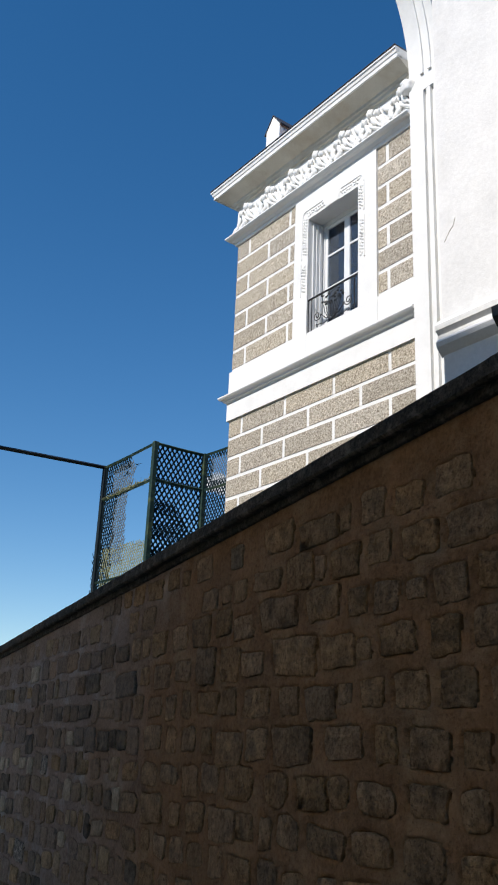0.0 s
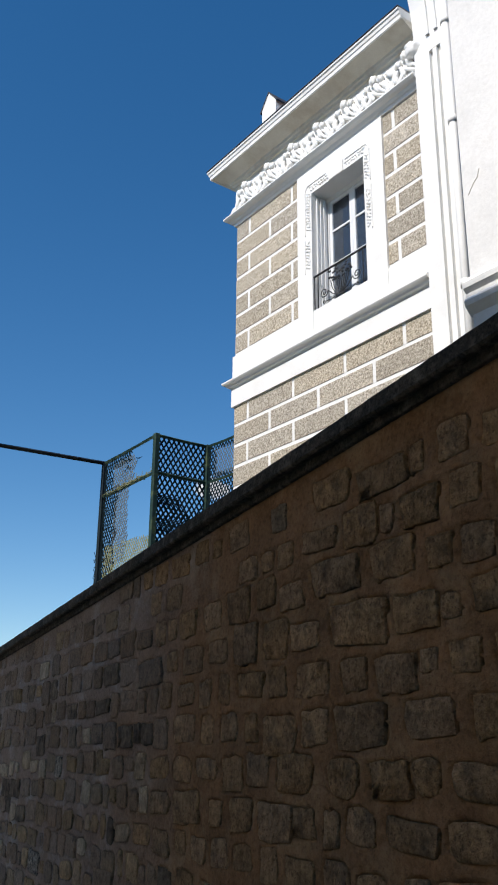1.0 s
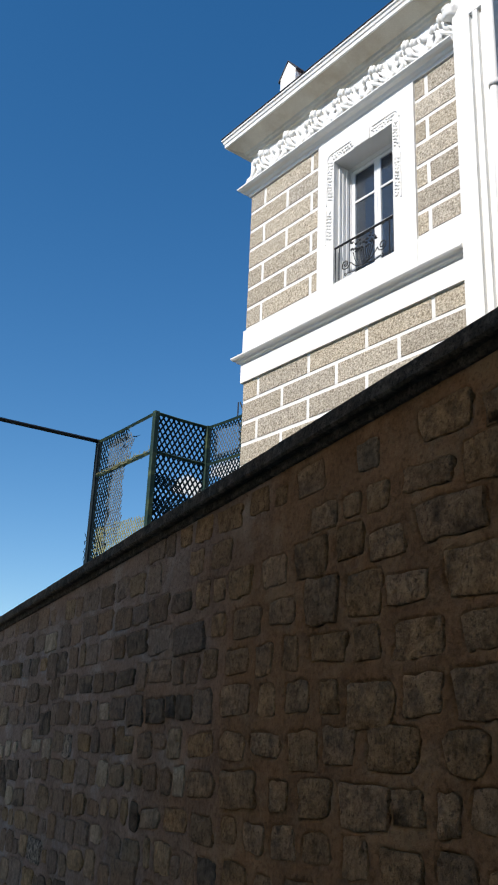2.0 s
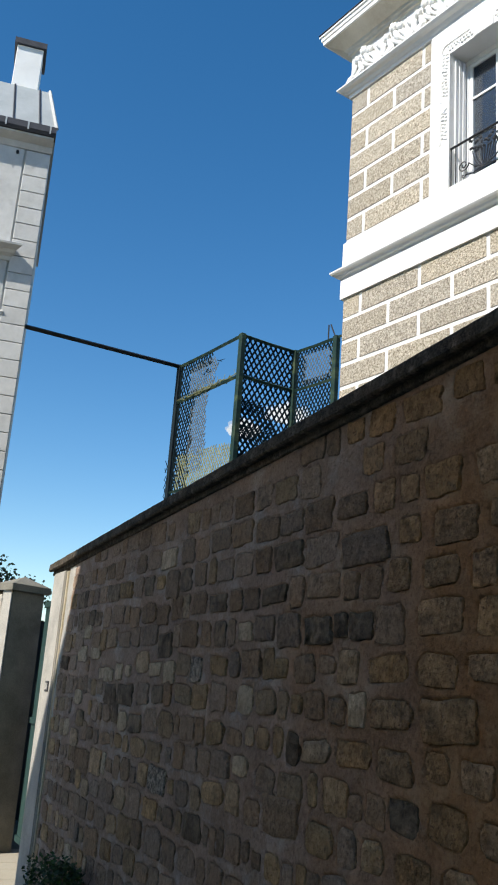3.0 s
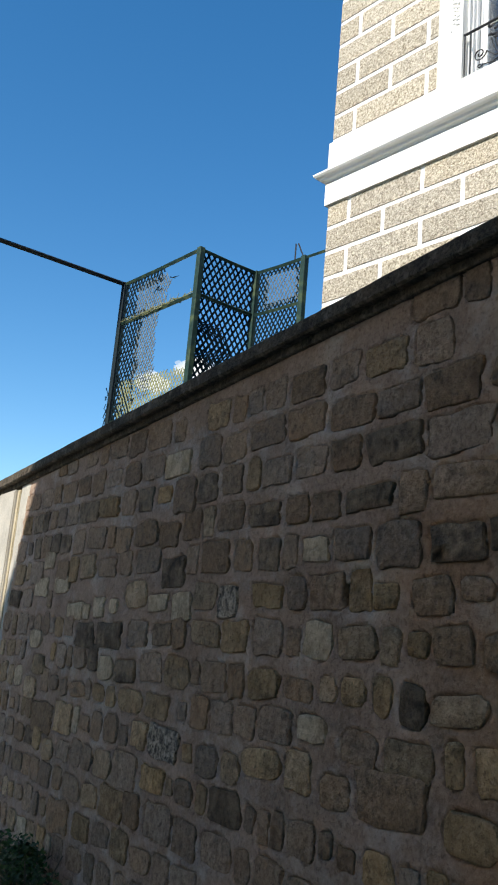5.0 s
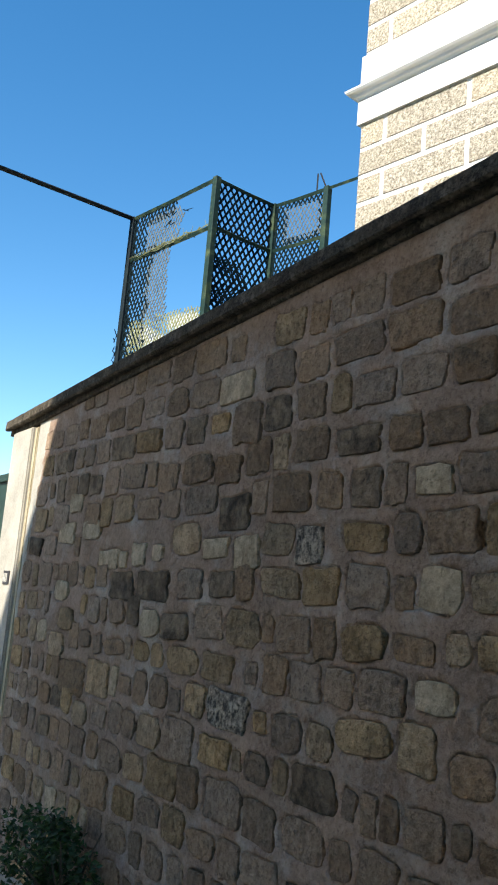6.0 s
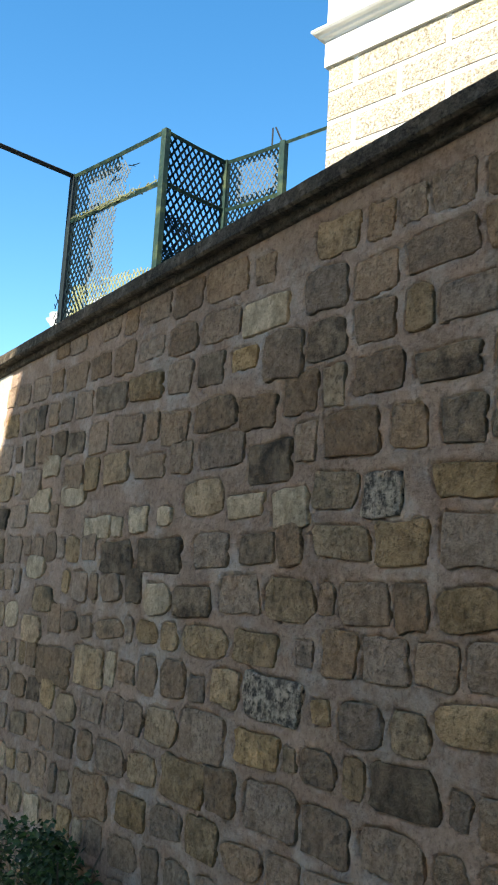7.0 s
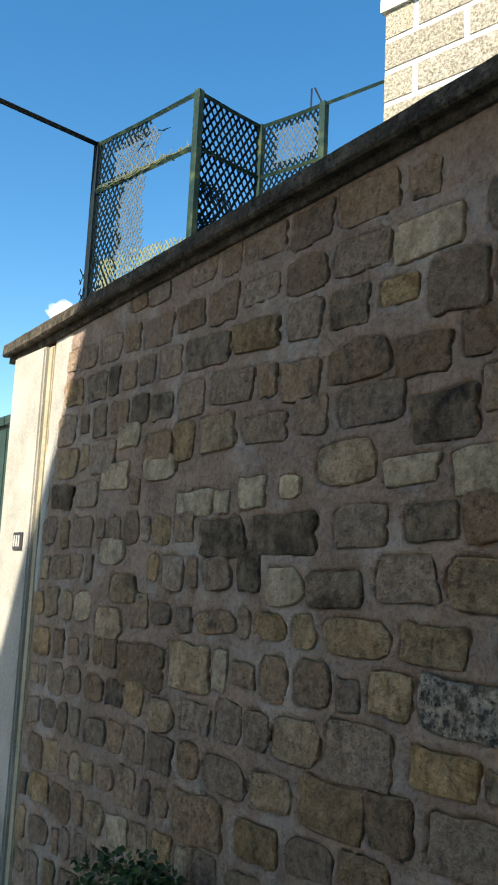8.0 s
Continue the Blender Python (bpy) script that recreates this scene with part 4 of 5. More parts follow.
quads(bm, [(-0.05, 0.31, 11.43), (7, 0.31, 11.43), (7, -0.45, 12.75), (0.2, -0.45, 12.75), (-0.05, -6, 11.43), (0.2, -5, 12.75), (7, -5, 12.75), (7, -6, 11.43)],
      [(0, 1, 2, 3), (4, 0, 3, 5), (3, 2, 6, 5), (4, 5, 6, 7), (0, 4, 7, 1), (1, 7, 6, 2)])
part("roof", bm, ZINC, lodge, "pale zinc roof with standing seams")
for k in range(7):
    bm = bmesh.new()
    x = 0.28 + 0.5 * k
    tube(bm, [(x, 0.32, 11.44), (x + 0.12, -0.45, 12.765)], 0.02, 4)
    part("standing_seam", bm, SLATE, lodge)
bm = bmesh.new()
tube(bm, [(-0.05, 0.31, 11.45), (0.2, -0.45, 12.78)], 0.035, 6)
part("hip_cap", bm, WHITE_STONE, lodge)
stack = bmesh.new()
box(stack, 0.46, -1.5, 12.1, 1.0, -0.75, 13.95)
bevelled(stack, 0.01)
chimney = part("chimney", stack, WHITE, lodge, "white rendered chimney stack")
bm = bmesh.new()
box(bm, 0.40, -1.56, 13.95, 1.06, -0.69, 14.08)
part("chimney_cap", bm, SLATE, chimney)
bm = bmesh.new()
tube(bm, [(0.62, -1.1, 14.081), (0.62, -1.1, 14.22), (0.62, -1.1, 14.26)], 0.085, 12, 0.075)
part("chimney_pot", bm, ROOF_TILE, chimney, "short terracotta chimney pot", smooth=True)
bm = bmesh.new()
tube(bm, [(0.62, 0.03, 10.93), (0.62, 0.09, 10.93)], 0.03, 8)
part("anchor_plate", bm, IRON, lodge)
# the small enamel plate: a red disc with a plain dark peak on blue
bm = bmesh.new()
box(bm, 0.13, 0.056, 4.80, 0.43, 0.066, 5.03)
plate = part("enamel_plate", bm, SIGN_BLUE, lodge, "small blue enamel plate with a red disc")
bm = bmesh.new()
bmesh.ops.create_cone(bm, cap_ends=True, segments=24, radius1=0.1, radius2=0.1, depth=0.008, matrix=pose(0.28, 0.070, 4.915, 90))
disc = part("red_disc", bm, SIGN_RED, plate)
bm = bmesh.new()
for s in (-1, 1):
    tube(bm, [(0.28, 0.078, 5.0), (0.28 + 0.11 * s, 0.078, 4.86)], 0.012, 4)
part("dark_peak", bm, SLATE, plate)
# bricks of the strip beside the quoins
bm = bmesh.new()
box(bm, -0.105, 0, 0, 0.105, 0.016, 0.058)
bmesh.ops.recalc_face_normals(bm, faces=list(bm.faces))
brick_mesh = bpy.data.meshes.new("brick")
bm.to_mesh(brick_mesh)
bm.free()
brick_mesh.materials.append(BRICK)
rnd = random.Random(11)
for r in range(72):
    for c in range(4):
        ob = new("brick", brick_mesh)
        ob.parent = lodge
        ob.matrix_basis = pose(0.66 + 0.22 * c + (0.11 if r % 2 else 0), rnd.uniform(-0.003, 0.003), 2.35 + 0.071 * r)
bm = bmesh.new()
for r in range(72):
    for c in range(4, 28):
        x = 0.66 + 0.22 * c + (0.11 if r % 2 else 0)
        box(bm, x - 0.105, 0.0005, 2.35 + 0.071 * r, x + 0.105, 0.016, 2.408 + 0.071 * r)
tagged(part("brickwork", bm, BRICK, lodge), kind="stuff")

# ---- planting ----
def leaves(bm, centre, spread, count, size, seed, droop=0.3):
    """Many small pointed leaves about a centre."""
    rnd = random.Random(seed)
    for _ in range(count):
        d = Vector((rnd.gauss(0, 1), rnd.gauss(0, 1), rnd.gauss(0, 1)))
        d = d.normalized() * rnd.random() ** 0.45
        p = Vector(centre) + Vector((d.x * spread[0], d.y * spread[1], d.z * spread[2]))
        m = Matrix.Translation(p) @ Euler((rnd.uniform(-1.2, 1.2), rnd.uniform(-1.2, 1.2), rnd.uniform(0, 6.3))).to_matrix().to_4x4()
        s = size * rnd.uniform(0.6, 1.4)
        v = [bm.verts.new(m @ Vector(q)) for q in ((0, 0, 0), (0.32 * s, 0.5 * s, 0.08 * s), (0, 1.1 * s, -droop * 0.3 * s), (-0.32 * s, 0.5 * s, 0.08 * s))]
        bm.faces.new((v[0], v[1], v[2]))
        bm.faces.new((v[0], v[2], v[3]))


def shrub(m, size, seed, label):
    ob = thing("shrub", m, label, "shrub")
    rnd = random.Random(seed)
    bm = bmesh.new()
    for k in range(14):
        q = Vector((rnd.uniform(-0.6, 0.6) * size, rnd.uniform(-0.3, 0.6) * size, rnd.uniform(0.5, 1.15) * size))
        tube(bm, [(0.1 * q.x, 0.1 * q.y, -0.05), q * 0.5 + Vector((0, 0, 0.05)), q], 0.012, 5, 0.004)
    part("stems", bm, BARK, ob)
    bm = bmesh.new()
    for k in range(22):
        c = (rnd.uniform(-0.55, 0.55) * size, rnd.uniform(-0.2, 0.55) * size, rnd.uniform(0.15, 1.02) * size)
        leaves(bm, c, (0.25 * size, 0.2 * size, 0.25 * size), 120, 0.036, seed * 50 + k)
    part("foliage", bm, LEAF, ob)
    return ob


shrub(WALL @ pose(6.48, 0.15, street(6.5) - 0.04), 0.53, 3, "dark green leafy shrub at the foot of the stone wall")


def tree(x, y, z, height, spread, seed):
    ob = thing("tree", pose(x, y, z), "leafy green tree beyond the lane wall", "tree")
    rnd = random.Random(seed)
    bm = bmesh.new()
    tube(bm, [(0, 0, -0.2), (0.1, 0.05, height * 0.35), (0.05, 0.1, height * 0.62)], 0.16, 9, 0.09)
    tips = []
    for k in range(9):
        t = rnd.uniform(0, 6.28)
        q = Vector((math.cos(t) * spread * rnd.uniform(0.4, 0.9), math.sin(t) * spread * rnd.uniform(0.4, 0.9), height * rnd.uniform(0.62, 0.95)))
        tube(bm, [(0.05, 0.1, height * 0.5), (q.x * 0.5, q.y * 0.5, height * 0.66), q], 0.06, 6, 0.015)
        tips.append(q)
    part("trunk", bm, BARK, ob)
    bm = bmesh.new()
    for k, q in enumerate(tips * 3):
        c = q + Vector((rnd.gauss(0, 0.3), rnd.gauss(0, 0.3), rnd.gauss(-0.1, 0.25)))
        leaves(bm, c, (0.5, 0.5, 0.35), 130, 0.10, seed * 90 + k)
    part("crown", bm, LEAF, ob)
    return ob


tree(6.75, 20.8, -1.4, 4.9, 1.3, 4)

rnd = random.Random(6)
bm = bmesh.new()
for k in range(900):
    u, o = rnd.uniform(0.3, 2.8), abs(rnd.gauss(0, 0.18)) + 0.03
    h = rnd.uniform(0.1, 0.36) * (1.2 - min(o, 0.6))
    z = street(13.0) + 0.0
    dx, dy = rnd.uniform(-0.1, 0.1), rnd.uniform(-0.03, 0.12)
    v = [bm.verts.new(q) for q in ((u - 0.007, o, z), (u + 0.007, o, z), (u + dx * 0.5 + 0.004, o + dy * 0.5, z + h * 0.6), (u + dx, o + dy, z + h))]
    bm.faces.new((v[0], v[1], v[2]))
    bm.faces.new((v[0], v[2], v[3]))
grass = part("grass", bm, GRASS)
grass.matrix_world = LANE
tagged(grass, "long green grass at the foot of the sunlit wall", "grass", kind="stuff")

# ---- a small cumulus low in the sky ----
def cloud(az, el, dist, w, h, seed):
    rnd = random.Random(seed)
    a, e = radians(az), radians(el)
    c = Vector((math.sin(a) * math.cos(e), math.cos(a) * math.cos(e), math.sin(e))) * dist
    bm = bmesh.new()
    for k in range(170):
        t = max(-1.0, min(1.0, rnd.gauss(0, 0.5)))
        r = h * rnd.uniform(0.10, 0.34) * (1.25 - 0.55 * abs(t))
        lump(bm, (t * w, rnd.gauss(0, h * 0.5), min(0.62, abs(rnd.gauss(0, 0.36))) * h * (1.2 - 0.5 * abs(t))), (r * 1.3, r * 1.2, r), 0, 0.5, 2)
    ob = part("cloud", bm, CLOUD, smooth=True)
    ob.matrix_world = Matrix.Translation(c) @ Matrix.Rotation(-a, 4, "Z")
    return tagged(ob, "small bright white cumulus cloud", "cloud", kind="structure")


cloud(34.7, 16.2, 1500, 26, 21, 2)
cloud(37.6, 17.3, 1500, 34, 24, 3)


# ---- the stones of the wall, laid in level courses ----
PITCH, FIRST = 0.208, 2.56
# stones one would know again: place along the wall, height, width, height of stone
PALE = [(5.31, 2.12, .32, .15), (6.72, 1.21, .29, .12), (6.49, 1.21, .11, .10), (6.27, 1.24, .18, .13), (6.01, 1.25, .13, .09), (5.36, 1.27, .25, .10), (5.06, 1.25, .21, .15),
        (7.05, 1.41, .30, .13), (7.51, 1.40, .30, .14), (7.49, .99, .26, .13), (6.03, .85, .23, .15), (7.37, 1.61, .23, .13), (3.74, 1.11, .20, .16),
        (3.74, .73, .19, .11), (-.07, 2.36, .25, .18), (.15, 2.17, .37, .16), (1.05, 1.95, .26, .21), (-.24, 2.54, .37, .13), (1.80, 1.10, .34, .17)]
OCHRE = [(5.62, .68, .32, .13), (5.26, .68, .28, .13), (5.90, .68, .14, .13), (5.44, .50, .19, .15), (5.20, .29, .27, .13), (5.72, .07, .33, .18), (7.33, .80, .26, .14), (7.46, .62, .26, .15),
         (6.89, .23, .22, .14), (6.69, .47, .33, .20), (5.93, .27, .25, .16), (6.15, -.15, .25, .15), (3.29, 1.30, .14, .11), (3.46, 1.11, .24, .13), (4.12, .53, .32, .13), (3.82, .54, .18, .16),
         (.34, 1.51, .22, .15), (1.14, 2.16, .28, .18), (.82, 2.19, .20, .15), (-.30, 1.70, .26, .15), (1.18, 1.29, .23, .17), (.72, 1.09, .32, .17)]
DARK = [(6.48, 1.05, .33, .16), (6.05, 1.06, .40, .16), (5.27, 1.09, .22, .13), (5.75, .85, .28, .14), (5.22, 1.45, .28, .17), (2.90, 1.50, .28, .14), (2.48, 1.51, .21, .13)]
GREY = [(5.59, .28, .33, .20), (5.43, .08, .21, .18), (5.11, .08, .31, .18), (5.61, 1.08, .26, .15), (7.12, .43, .42, .20), (6.57, -.16, .34, .20), (5.64, 1.71, .31, .15), (5.32, 1.68, .24, .14), (5.16, 1.91, .25, .20),
        (5.98, 1.69, .24, .16), (4.03, .71, .25, .15), (3.22, .53, .38, .20), (3.23, 1.51, .25, .18), (.72, 1.94, .24, .18), (-.30, 2.17, .29, .16), (-.03, 1.94, .44, .18), (.16, 2.58, .31, .15), (-.44, 1.93, .26, .14),
        (-.02, 1.51, .36, .18), (.68, 1.48, .31, .19), (.53, 1.31, .31, .16), (-.22, 1.30, .26, .14), (2.47, 1.90, .40, .16)]


MOTTLED = [(5.13, .49, .35, .17), (4.55, 1.28, .19, .16)]
POINTS = 14


def stone_shape(seed, hewn):
    """A stone of unit width and height: an uneven outline, a sharp worn rim and a nearly flat face. Hewn ones are squarish, the others rounded."""
    rnd = random.Random(seed)
    skew, taper = rnd.uniform(-0.07, 0.07), rnd.uniform(-0.12, 0.12)
    ring = []
    if hewn:
        c = rnd.uniform(0.41, 0.46)
        ring += [(0.5, -c), (0.5, 0.0), (0.5, c), (c, 0.5), (0.15, 0.5), (-0.15, 0.5), (-c, 0.5)]
        ring += [(-x, -z) for x, z in ring]
        ring = [(x * rnd.uniform(0.87, 1.05), z * rnd.uniform(0.87, 1.06)) for x, z in ring]
    else:
        power = 2.0 / rnd.uniform(2.8, 5.0)
        for i in range(POINTS):
            t = 2 * math.pi * (i + 0.5 + rnd.uniform(-0.22, 0.22)) / POINTS
            a, b = math.cos(t), math.sin(t)
            k = 0.5 * rnd.uniform(0.91, 1.06)
            ring.append((k * math.copysign(abs(a) ** power, a), k * math.copysign(abs(b) ** power, b)))
    outline = [(x * (1 + taper * z) + skew * z, z + rnd.uniform(-0.02, 0.02)) for x, z in ring]
    verts, faces = [], []
    tilt_x, tilt_z = rnd.uniform(-0.8, 0.8), rnd.uniform(-0.8, 0.8)
    for ring, (k, y) in enumerate(((1.01, -14.0), (1.0, 0.2), (0.95, 0.85), (0.55, 1.0))):
        for x, z in outline:
            kk = k + (rnd.uniform(-0.035, 0.03) if ring > 1 else 0)
            lift = y + (rnd.uniform(-0.3, 0.3) if ring > 1 else 0) + (tilt_x * x + tilt_z * z) * (ring > 0)
            verts.append((x * kk, lift, z * kk))
    verts.append((rnd.uniform(-0.1, 0.1), rnd.uniform(0.8, 1.3), rnd.uniform(-0.1, 0.1)))
    n = POINTS
    for r in (0, 1, 2):
        for i in range(n):
            j = (i + 1) % n
            faces.append((r * n + i, r * n + j, (r + 1) * n + j, (r + 1) * n + i))
    for i in range(n):
        faces.append((3 * n + i, 3 * n + (i + 1) % n, 4 * n))
    return verts, [f[::-1] for f in faces]


SHAPES = [stone_shape(q, True) for q in range(32)]
ROUND = [stone_shape(100 + q, False) for q in range(32)]
MESHES = {}


def stone_mesh(kind, q, material):
    """One shared mesh for each shape and material."""
    key = (kind, q, material.name)
    if key not in MESHES:
        v, f = (SHAPES if kind == "hewn" else ROUND)[q]
        me = bpy.data.meshes.new("stone")
        me.from_pydata(v, [], f)
        me.materials.append(material)
        me.polygons.foreach_set("use_smooth", [k >= 2 * POINTS for k in range(len(f))])
        MESHES[key] = me
    return MESHES[key]


rnd = random.Random(21)
marked = [(*q, m) for some, m in ((PALE, STONE_PALE), (OCHRE, STONE_OCHRE), (DARK, STONE_DARK), (GREY, STONE_GREY), (MOTTLED, STONE_MOTTLED)) for q in some]
stones = []  # place along the wall, height, width, height of stone, proud, turn, kind, shape, material, groove
for u, z, w, h, material in marked:
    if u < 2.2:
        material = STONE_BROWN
    kind = "hewn" if material in (STONE_GREY, STONE_DARK, STONE_BROWN) or z > 1.5 else rnd.choice(("hewn", "round"))
    stones.append((u, z, w * 1.04, h * 1.06, rnd.uniform(0.003, 0.009) if z < 2.3 else 0.004, rnd.uniform(-0.05, 0.05), kind, rnd.randrange(32), material, rnd.uniform(0.6, 1.0)))
for r in range(21):
    zc = FIRST - PITCH * r
    u = -3.4 + rnd.uniform(0, 0.2)
    taken = sorted((m[0] - m[2] / 2, m[0] + m[2] / 2) for m in marked if abs(m[1] - zc) < 0.105)
    while u < U1 - 0.06:
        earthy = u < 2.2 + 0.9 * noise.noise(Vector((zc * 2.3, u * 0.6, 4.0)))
        if earthy:
            w = rnd.choice((rnd.uniform(0.11, 0.18), rnd.uniform(0.16, 0.25), rnd.uniform(0.22, 0.32)))
        elif zc > 1.3:
            w = rnd.choice((rnd.uniform(0.12, 0.2), rnd.uniform(0.18, 0.27), rnd.uniform(0.24, 0.36)))
        else:
            w = rnd.choice((rnd.uniform(0.08, 0.16), rnd.uniform(0.15, 0.23), rnd.uniform(0.2, 0.32)))
        if u > 6.6:
            w *= 0.85
        gap = rnd.uniform(0.05, 0.11) if earthy else rnd.uniform(0.022, 0.06)
        w = min(w, U1 - 0.01 - u)
        hit = [t for t in taken if t[0] < u + w + 0.02 and t[1] > u - 0.02]
        if hit:
            room_left = hit[0][0] - u - 0.03
            if room_left > 0.07:
                w = room_left
            else:
                u = max(t[1] for t in hit) + gap
                continue
        zz = zc + rnd.uniform(-0.014, 0.014)
        h = PITCH - (rnd.uniform(0.045, 0.085) if earthy else rnd.uniform(0.025, 0.075))
        if w < 0.13 and rnd.random() < 0.5:
            h *= rnd.uniform(0.6, 0.85)
        elif rnd.random() < 0.12:
            h *= rnd.uniform(0.65, 0.85)
        if zz + h / 2 < cope(u) - 0.10 and zz - h / 2 > street(u) - 0.15 and w > 0.06:
            upper = zz > 1.35
            near_top = zz > cope(u) - 0.46
            mix = rnd.random()
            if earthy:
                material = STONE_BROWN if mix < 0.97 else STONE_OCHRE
            elif near_top:
                material = STONE_GREY if mix < 0.9 else STONE_OCHRE
            elif upper:
                material = STONE_GREY if mix < 0.68 else STONE_DARK if mix < 0.85 else STONE_OCHRE if mix < 0.97 else STONE_PALE
            else:
                material = STONE_OCHRE if mix < 0.36 else STONE_GREY if mix < 0.86 else STONE_DARK if mix < 0.94 else STONE_PALE
            if near_top or rnd.random() < 0.08:
                proud, groove = rnd.uniform(0.001, 0.004), rnd.uniform(0.0, 0.45)
            elif earthy:
                proud, groove = rnd.uniform(0.001, 0.006), rnd.uniform(0.1, 0.6)
            else:
                proud, groove = rnd.uniform(0.0015, 0.008), rnd.uniform(0.25, 1.0)
            kind = "hewn" if upper or rnd.random() < 0.5 else "round"
            if (near_top and rnd.random() < 0.22) or (u > 8.12 and zz > 1.4):  # pointed over
                u += w + gap
                continue
            stones.append((u + w / 2, zz, w, h, proud, rnd.uniform(-0.09, 0.09) if not upper else rnd.uniform(-0.04, 0.04), kind, rnd.randrange(32), material, groove))
        u += w + gap

# a hole where a stone has fallen out
HOLE_U, HOLE_Z = 3.57, 1.305
stones = [q for q in stones if math.hypot(q[0] - HOLE_U, q[1] - HOLE_Z) > 0.1]

# the pointing: a rough sheet that meets the stones in a narrow open joint
us = np.concatenate([np.linspace(U0, 0.0, 330, endpoint=False), np.linspace(0.0, U1, 960)])
share = np.linspace(0.0, 1.0, 331)
bottoms = np.array([street(u) - 0.2 for u in us])
tops = np.array([cope(u) - 0.1 for u in us])
GZ = bottoms[:, None] + (tops - bottoms)[:, None] * share[None, :]
GU = np.repeat(us[:, None], len(share), axis=1)
OUT = np.array([[mortar_out(u, z) for z in column] for u, column in zip(us.tolist(), GZ.tolist())])
for u, z, w, h, proud, turn, kind, q, material, groove in stones:
    i0, i1 = np.searchsorted(us, (u - w * 0.62 - 0.03, u + w * 0.62 + 0.03))
    if i1 <= i0:
        continue
    rows_z = (np.array((z - h * 0.62 - 0.03, z + h * 0.62 + 0.03)) - bottoms[i0]) / (tops[i0] - bottoms[i0])
    j0, j1 = (np.clip(rows_z, 0, 1) * 330).astype(int)
    part_of = (slice(i0, i1), slice(max(0, j0 - 2), j1 + 3))
    du_, dz_ = GU[part_of] - u, GZ[part_of] - z
    lx = (du_ * math.cos(turn) - dz_ * math.sin(turn)) / w
    lz = (du_ * math.sin(turn) + dz_ * math.cos(turn)) / h
    outline = np.array((SHAPES if kind == "hewn" else ROUND)[q][0][POINTS:2 * POINTS])
    angles, radii = np.arctan2(outline[:, 2], outline[:, 0]), np.hypot(outline[:, 0], outline[:, 2])
    order = np.argsort(angles)
    edge = np.interp(np.arctan2(lz, lx), angles[order], radii[order], period=2 * math.pi)
    away = (np.hypot(lx, lz) / edge - 1) * 0.5 * min(w, h)
    ragged_joint = 0.55 + 0.45 * np.sin(du_ * 41 + dz_ * 53 + q)
    joint = np.clip(1 - away / 0.013, 0, 1) * 0.012 * groove * ragged_joint
    OUT[part_of] -= np.where(away < 0, 0.02, joint)
OUT -= 0.13 * np.clip(1 - ((GU - HOLE_U) / 0.06) ** 2 - ((GZ - HOLE_Z) / 0.055) ** 2, 0, 0.38)
me = bpy.data.meshes.new("mortar")
ROWS = len(share)
k = (np.arange(len(us) - 1)[:, None] * ROWS + np.arange(ROWS - 1)[None, :]).ravel()
me.from_pydata(np.stack([GU.ravel(), OUT.ravel(), GZ.ravel()], axis=1).tolist(), [], np.stack([k, k + 1, k + ROWS + 1, k + ROWS], axis=1).tolist())
me.materials.append(MORTAR)
me.polygons.foreach_set("use_smooth", [True] * len(me.polygons))
mortar = new("mortar", me)
mortar.parent = stone_wall
mortar["label"] = "brown crumbling mortar, flush with the stones"

# Dark plug added in the shallow hole, standing in for its shade.
bm = bmesh.new()
quads(bm, [(-0.05, 0, -0.045), (0.05, 0, -0.05), (0.055, 0, 0.035), (0.0, 0, 0.055), (-0.05, 0, 0.03), (-0.03, 0.016, -0.03), (0.03, 0.010, -0.03), (0.03, 0.012, 0.02), (0.0, 0.018, 0.035), (-0.03, 0.008, 0.02)],
      [(0, 1, 6, 5), (1, 2, 7, 6), (2, 3, 8, 7), (3, 4, 9, 8), (4, 0, 5, 9), (5, 6, 7, 8, 9)])
hole_plug = part("broken_stone", bm, STONE_DARK, stone_wall, "added dark plug standing in for the shade of a hole")
hole_plug.matrix_basis = Matrix.Translation((HOLE_U, mortar_out(HOLE_U, HOLE_Z) - 0.052, HOLE_Z))

# pale cement smeared over the stones by the gate pier, painting the sunlit wedge
bm = bmesh.new()
smear = []
for i in range(41):
    z = 0.75 + (cope(8.3) - 0.14 - 0.75) * i / 40
    wide = 0.05 + 0.20 * (i / 40) ** 1.6 + 0.035 * noise.noise(Vector((z * 5.0, 2.0, 0.0))) + 0.02 * noise.noise(Vector((z * 17.0, 5.0, 0.0)))
    across = [U1 - max(0.02, wide) * q / 6 for q in range(7)]
    smear.append([bm.verts.new((u, mortar_out(u, z) + (0.007 if q < 6 else -0.004), z)) for q, u in enumerate(across)])
for a, b in zip(smear, smear[1:]):
    for q in range(6):
        bm.faces.new((a[q], a[q + 1], b[q + 1], b[q]))
part("sunlit_cement", bm, RENDER, stone_wall, "pale cement smear shaped as the sunlit wedge, with a ragged edge", smooth=True)

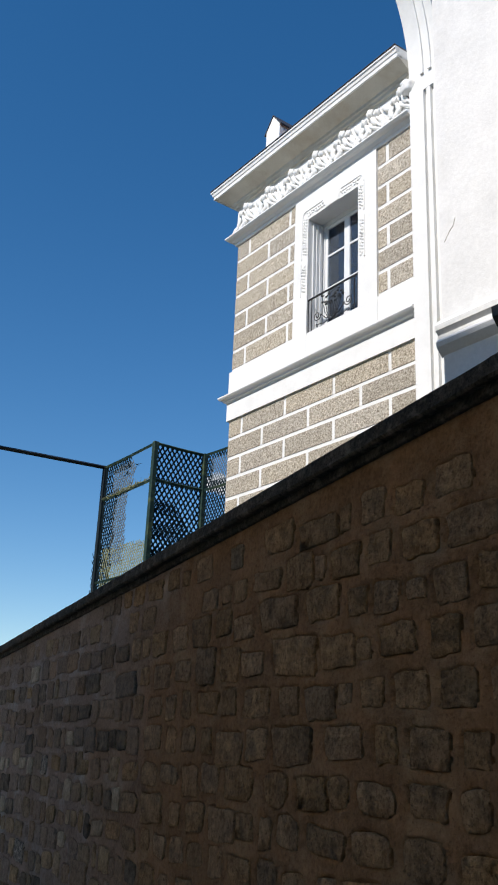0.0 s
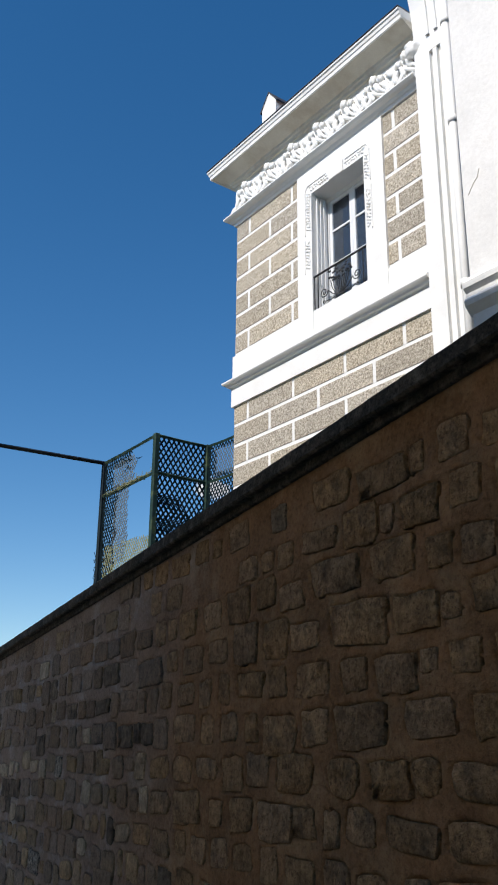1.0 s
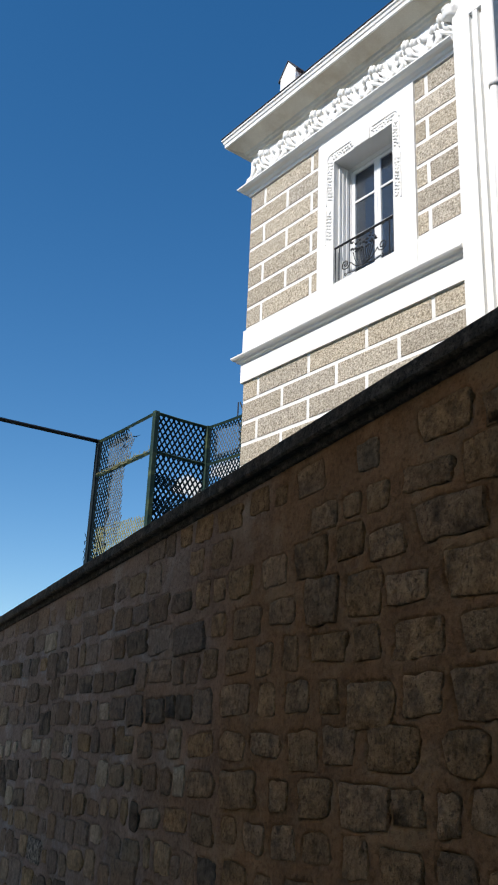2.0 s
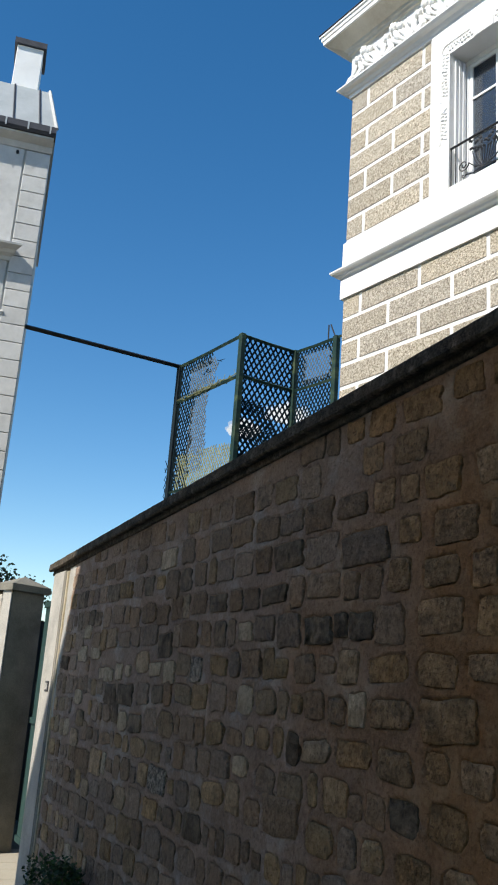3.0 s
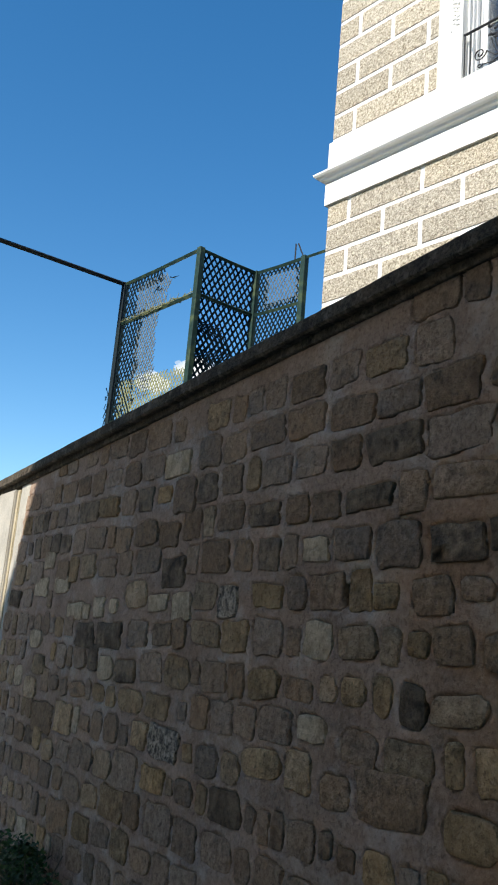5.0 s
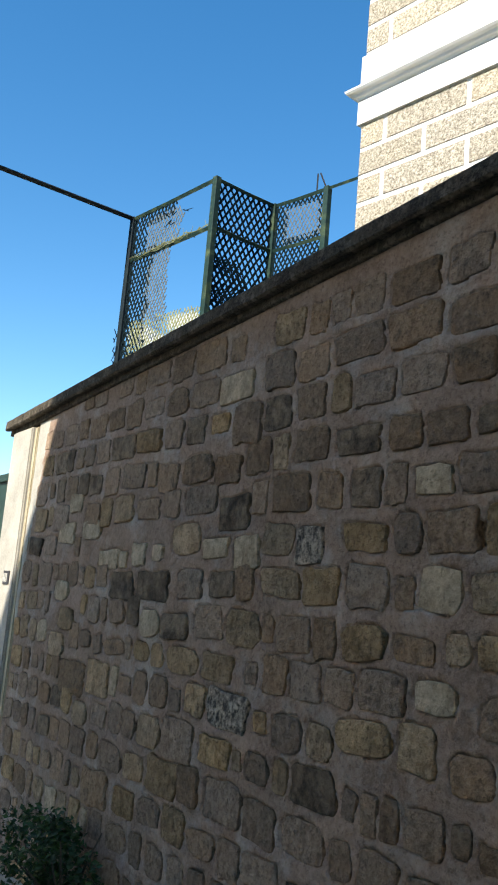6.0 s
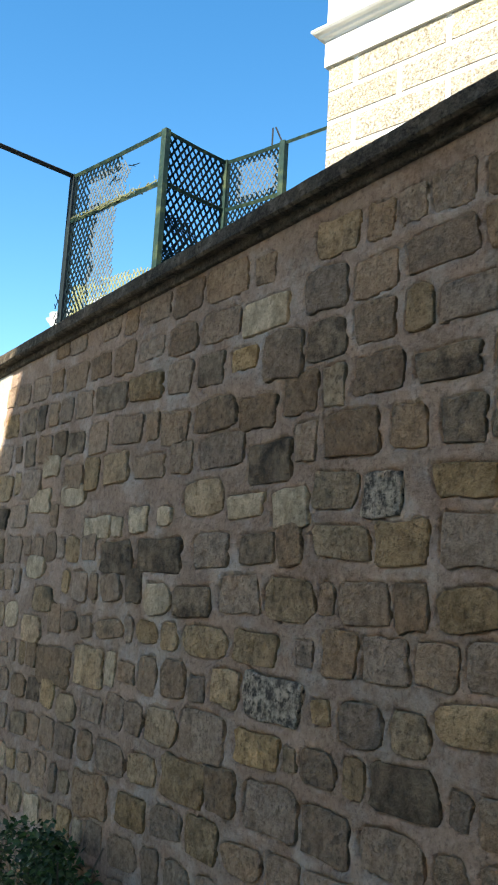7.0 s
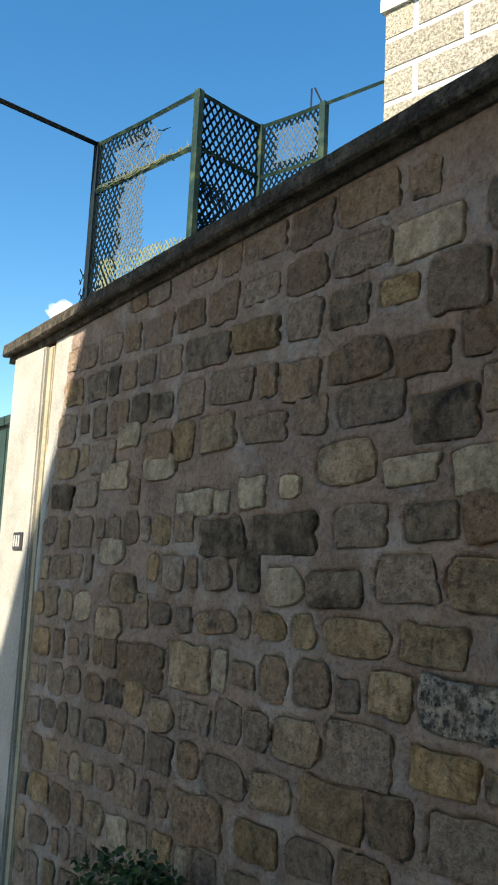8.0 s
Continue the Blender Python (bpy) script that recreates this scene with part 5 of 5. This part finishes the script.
near = sorted((s for s in stones if s[0] > 3.6 and s[1] > -0.75), key=lambda s: s[0])[:300]
chosen = set(near)
for u, z, w, h, proud, turn, kind, q, material, groove in near:
    ob = new("stone", stone_mesh(kind, q, material))
    ob.parent = stone_wall
    ob.matrix_basis = Matrix.Translation((u, mortar_out(u, z), z)) @ Matrix.Rotation(turn, 4, "Y") @ Matrix.Diagonal((w, proud, h, 1))
for material, joined in ((STONE_GREY, "grey_stones"), (STONE_OCHRE, "ochre_stones"), (STONE_DARK, "dark_stones"), (STONE_PALE, "pale_stones"), (STONE_BROWN, "brown_stones"), (STONE_MOTTLED, "mottled_stones")):
    verts, faces = [], []
    for s in stones:
        if s in chosen or s[8] is not material:
            continue
        u, z, w, h, proud, turn, kind, q = s[:8]
        v, f = (SHAPES if kind == "hewn" else ROUND)[q]
        k = len(verts)
        base = mortar_out(u, z)
        for x, y, zz in v:
            verts.append((u + x * w * math.cos(turn) + zz * h * math.sin(turn), base + y * proud, z + zz * h * math.cos(turn) - x * w * math.sin(turn)))
        faces += [tuple(i + k for i in g) for g in f]
    if not verts:
        continue
    me = bpy.data.meshes.new(joined)
    me.from_pydata(verts, [], faces)
    me.materials.append(ISLAND[material.name])
    me.polygons.foreach_set("use_smooth", [k % (4 * POINTS) >= 2 * POINTS for k in range(len(faces))])
    ob = new(joined, me)
    ob.parent = stone_wall
    tagged(ob, kind="stuff")

# ---- the sunlit lane wall's stones ----
rnd = random.Random(33)
for r in range(17):
    u = 0.24 + rnd.uniform(0, 0.1)
    while u < 2.9:
        w = rnd.uniform(0.13, 0.32)
        q = rnd.randrange(24)
        ob = new("stone", stone_mesh(rnd.choice(("hewn", "round")), q, STONE_LANE))
        ob.parent = far_wall
        ob.matrix_basis = Matrix.Translation((u + w / 2, 0.004, -1.25 + 0.21 * r + rnd.uniform(-0.02, 0.02))) @ Matrix.Rotation(rnd.uniform(-0.08, 0.08), 4, "Y") @ Matrix.Diagonal((w, rnd.uniform(0.005, 0.016), 0.21 - rnd.uniform(0.02, 0.06), 1))
        u += w + rnd.uniform(0.02, 0.06)
